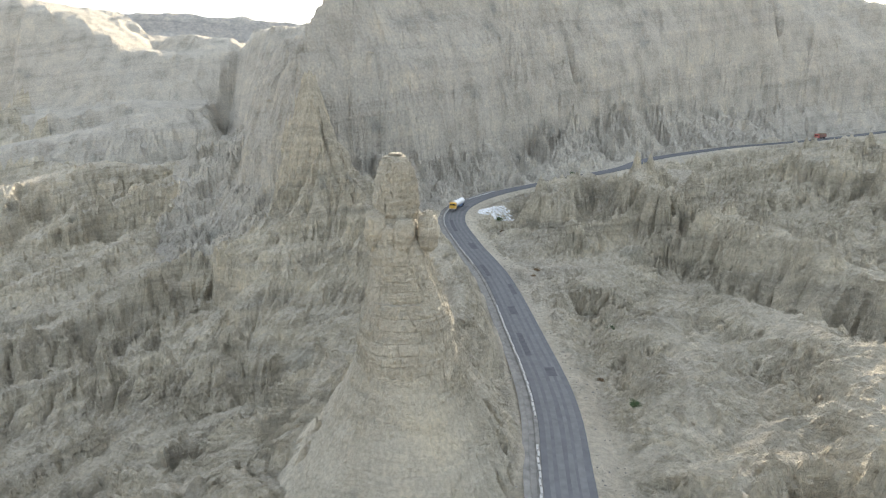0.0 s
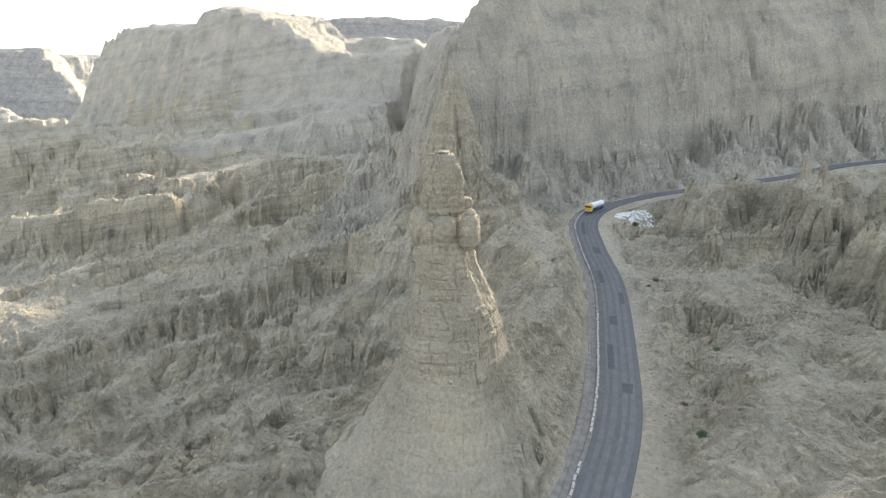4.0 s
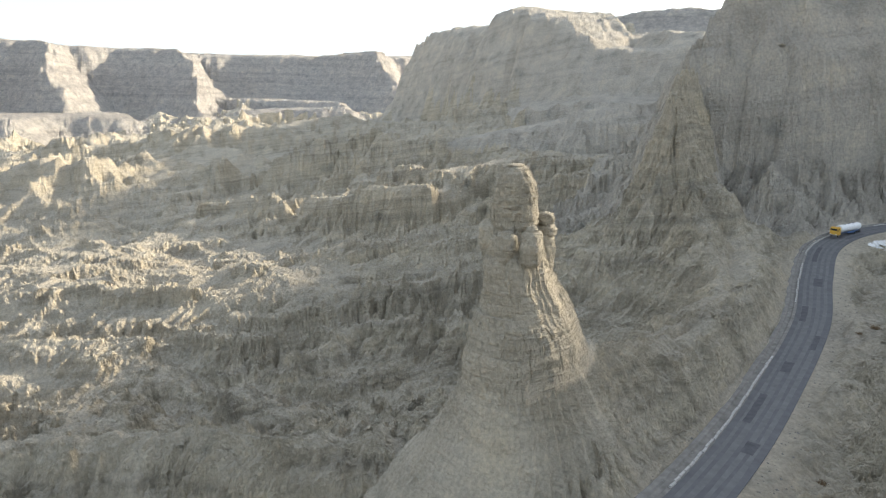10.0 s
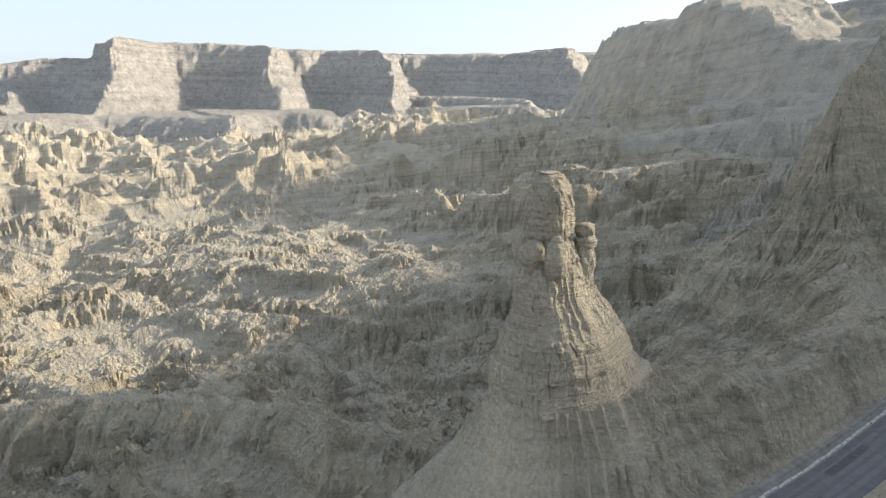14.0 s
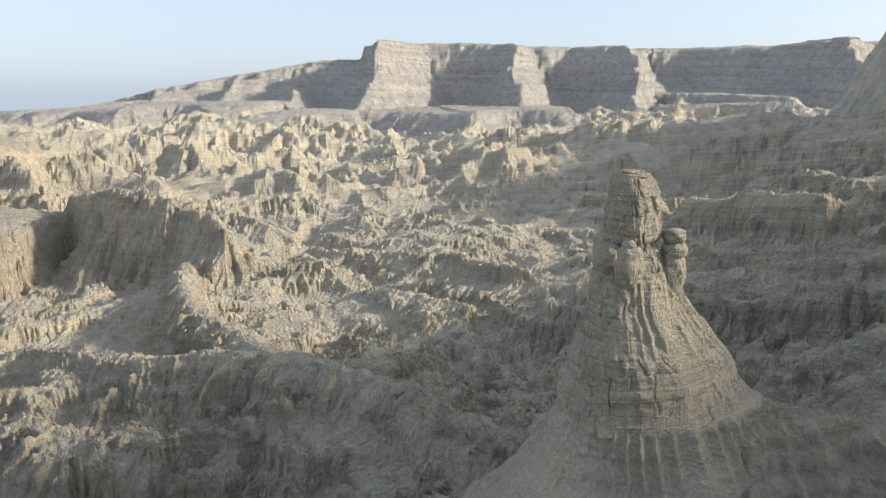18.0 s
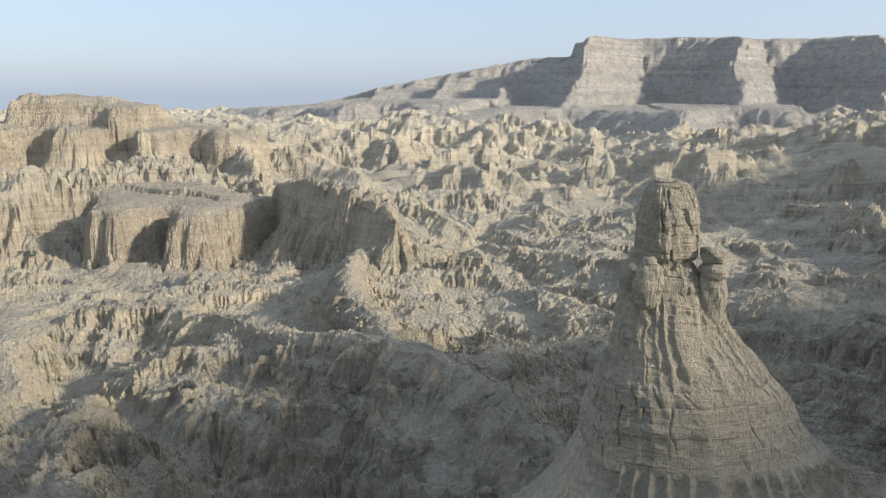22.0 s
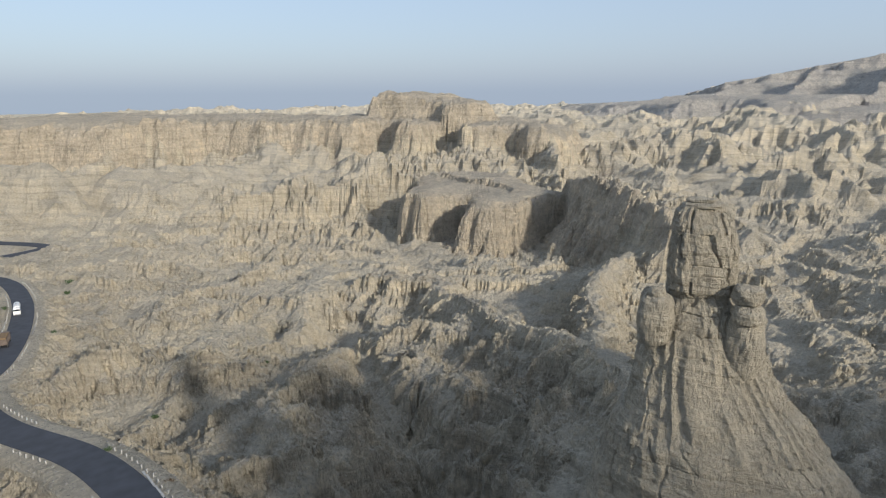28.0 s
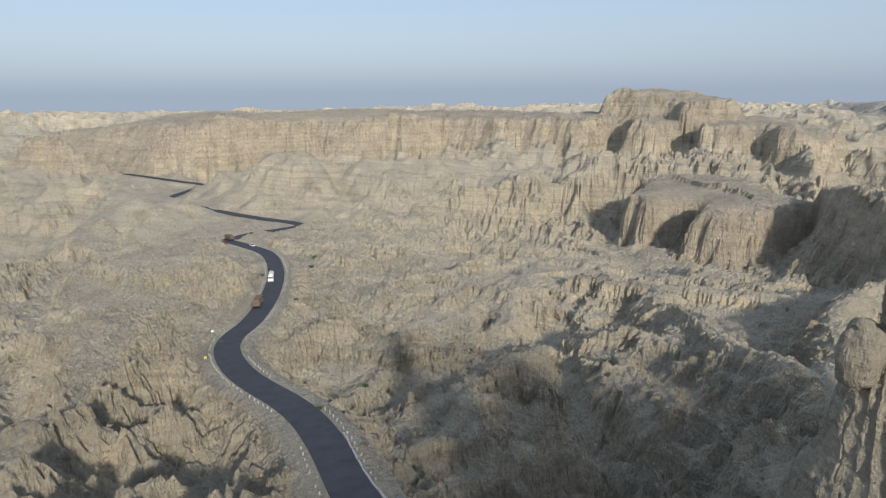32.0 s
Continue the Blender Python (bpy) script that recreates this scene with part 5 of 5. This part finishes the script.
# ---- loose stones and rubble ----
def stones(name, places, sizes, mat, label, category, lift=0.0, flat=0.7):
    """Many small angular stones as one mesh."""
    rng = np.random.default_rng(len(places))
    verts, faces = [], []
    base = np.array([(1, 0, 0), (0.5, 0.87, 0), (-0.5, 0.87, 0), (-1, 0, 0), (-0.5, -0.87, 0), (0.5, -0.87, 0), (0.55, 0.2, 0.8), (-0.3, 0.5, 0.8), (-0.3, -0.5, 0.8)])
    tri = [(0, 1, 6), (1, 7, 6), (1, 2, 7), (2, 3, 7), (3, 8, 7), (3, 4, 8), (4, 5, 8), (5, 6, 8), (5, 0, 6), (6, 7, 8)]
    for (x, y, z), size in zip(places, sizes):
        b_ = base * (1 + 0.3 * rng.standard_normal(base.shape)) * size * np.array([1, rng.uniform(0.6, 1), flat])
        a = rng.uniform(0, 6.28)
        rx, ry = b_[:, 0] * math.cos(a) - b_[:, 1] * math.sin(a), b_[:, 0] * math.sin(a) + b_[:, 1] * math.cos(a)
        k = len(verts)
        verts += list(zip(x + rx, y + ry, z + lift + b_[:, 2] - 0.15 * size))
        faces += [tuple(k + i for i in f) for f in tri]
    ob = mesh_of(name, verts, faces, mat)
    return tagged(ob, label, category, "", "stuff")


rng = np.random.default_rng(21)
n = 900
rr, aa = np.sqrt(rng.random(n)), rng.random(n) * 6.283
px, py = 20.0 + 7.0 * rr * np.cos(aa) + 0.35 * 4.5 * rr * np.sin(aa), 248 + 9.0 * rr * np.sin(aa) + 1.5 * rr * np.cos(aa)
pz = height(px, py)[0]
stones("white_rubble", list(zip(px, py, pz + 0.5 * (1 - rr))), rng.uniform(0.2, 0.6, n), white_stone, "spread heap of white broken stone inside the bend", "rubble")
n = 2600
ang, far = np.radians(rng.uniform(-70, 220, n)), 25 + 260 * rng.random(n) ** 1.3
px, py = HUB[0] - np.sin(ang) * far, HUB[1] + np.cos(ang) * far
pz, rd = height(px, py)
ok = rd > 7.5
stones("loose_stones", list(zip(px[ok], py[ok], pz[ok])), (rng.pareto(2.2, n)[ok] * 0.28 + 0.22).clip(0, 1.7), clay, "loose clay boulders scattered over the slopes", "stones")
line = np.array([(f[0].x, f[0].y, f[0].z, f[1]) for f in main_line if -230 < f[0].y < 250])
pick = line[rng.integers(0, len(line), 1500)]
off = rng.choice([-1, 1], 1500) * rng.uniform(4.3, 8.6, 1500)
stones("verge_stones", list(zip(pick[:, 0] + off * np.sin(pick[:, 3]), pick[:, 1] - off * np.cos(pick[:, 3]), pick[:, 2] - 0.1)), rng.uniform(0.06, 0.24, 1500), gravel, "small stones along the road verges", "stones")


# ---- shrubs ----
def shrub(name, label, leaf_mat, spread=1.0, tall=0.8, leaves=420, seed=1):
    """A low desert shrub: several bent stems and many small leaves."""
    rng_ = np.random.default_rng(seed)
    root = empty(name, label, "shrub", group="desert shrubs")
    sv, sf, lv, lf = [], [], [], []
    for _ in range(11):
        a, lean = rng_.uniform(0, 6.28), rng_.uniform(0.3, 1.0)
        tip = np.array([math.cos(a) * lean * spread, math.sin(a) * lean * spread, tall * rng_.uniform(0.6, 1.0)])
        mid = tip * np.array([0.35, 0.35, 0.6])
        pts = [np.zeros(3), mid, tip]
        for q, r in zip(pts, (0.05, 0.03, 0.008)):
            for t in range(5):
                sv.append(q + r * np.array([math.cos(t * 1.2566), math.sin(t * 1.2566), 0]))
        k = len(sv) - 15
        sf += [(k + s * 5 + t, k + s * 5 + (t + 1) % 5, k + s * 5 + 5 + (t + 1) % 5, k + s * 5 + 5 + t) for s in range(2) for t in range(5)]
        for _ in range(leaves // 11):
            u = rng_.uniform(0.35, 1.1)
            c = tip * np.array([u, u, u ** 0.7]) + rng_.normal(0, 0.16 * spread, 3)
            c[2] = max(c[2], 0.05)
            d1, d2 = rng_.normal(0, 1, 3), rng_.normal(0, 1, 3)
            d1, d2 = d1 / np.linalg.norm(d1) * 0.13, d2 / np.linalg.norm(d2) * 0.07
            k = len(lv)
            lv += [c - d1, c + d2, c + d1, c - d2]
            lf.append((k, k + 1, k + 2, k + 3))
    mesh_of("stems", sv, sf, bark, root)
    mesh_of("leaves", lv, lf, leaf_mat, root, "dense small leaves")
    return root


green = shrub("shrub", "dusty green desert shrub on the pale slope", leaf, 1.5, 1.2, 900, 4)
dry = shrub("dry_shrub", "dry brown desert shrub on the road verge", dry_leaf, 1.1, 0.6, 420, 9)
first_green = first_dry = True
PLANTS = [(37, 139, 1.2, 0), (31, 100, 0.8, 0), (30, 118, 0.7, 1), (54, 303, 0, 0), (20, 236, 1.0, 0), (150, 330, 1.2, 0), (-24, -40, 0.8, 0), (4, -78, 0.8, 0), (-6, -30, 0.7, 0), (2, -10, 0.6, 0), (-80, -205, 1.6, 0), (-72, -190, 1.2, 0),
          (-40, -170, 0.9, 0), (-60, -95, 0.8, 0), (-75, -60, 0.7, 0), (-40, -130, 0.8, 0), (15, -30, 0.7, 1), (3, 12, 0.8, 1), (14, -60, 0.7, 1), (-4, -18, 0.7, 1), (26, 178, 0.9, 1), (27, 184, 0.8, 1), (24, 172, 0.6, 1), (21, 232, 0.9, 1)]
for x, y, size, kind in PLANTS:
    if not size:
        x, y, size = 62, 318, 1.4
    proto = dry if kind else green
    z = ground_at(x, y) - 0.05
    m = Matrix.Translation((x, y, z)) @ Matrix.Rotation(random.uniform(0, 6.28), 4, "Z") @ Matrix.Scale(size, 4)
    if kind and first_dry:
        proto.matrix_basis, first_dry = m, False
    elif not kind and first_green:
        proto.matrix_basis, first_green = m, False
    else:
        ob = copy_thing(proto, m)
        ob.matrix_basis = m
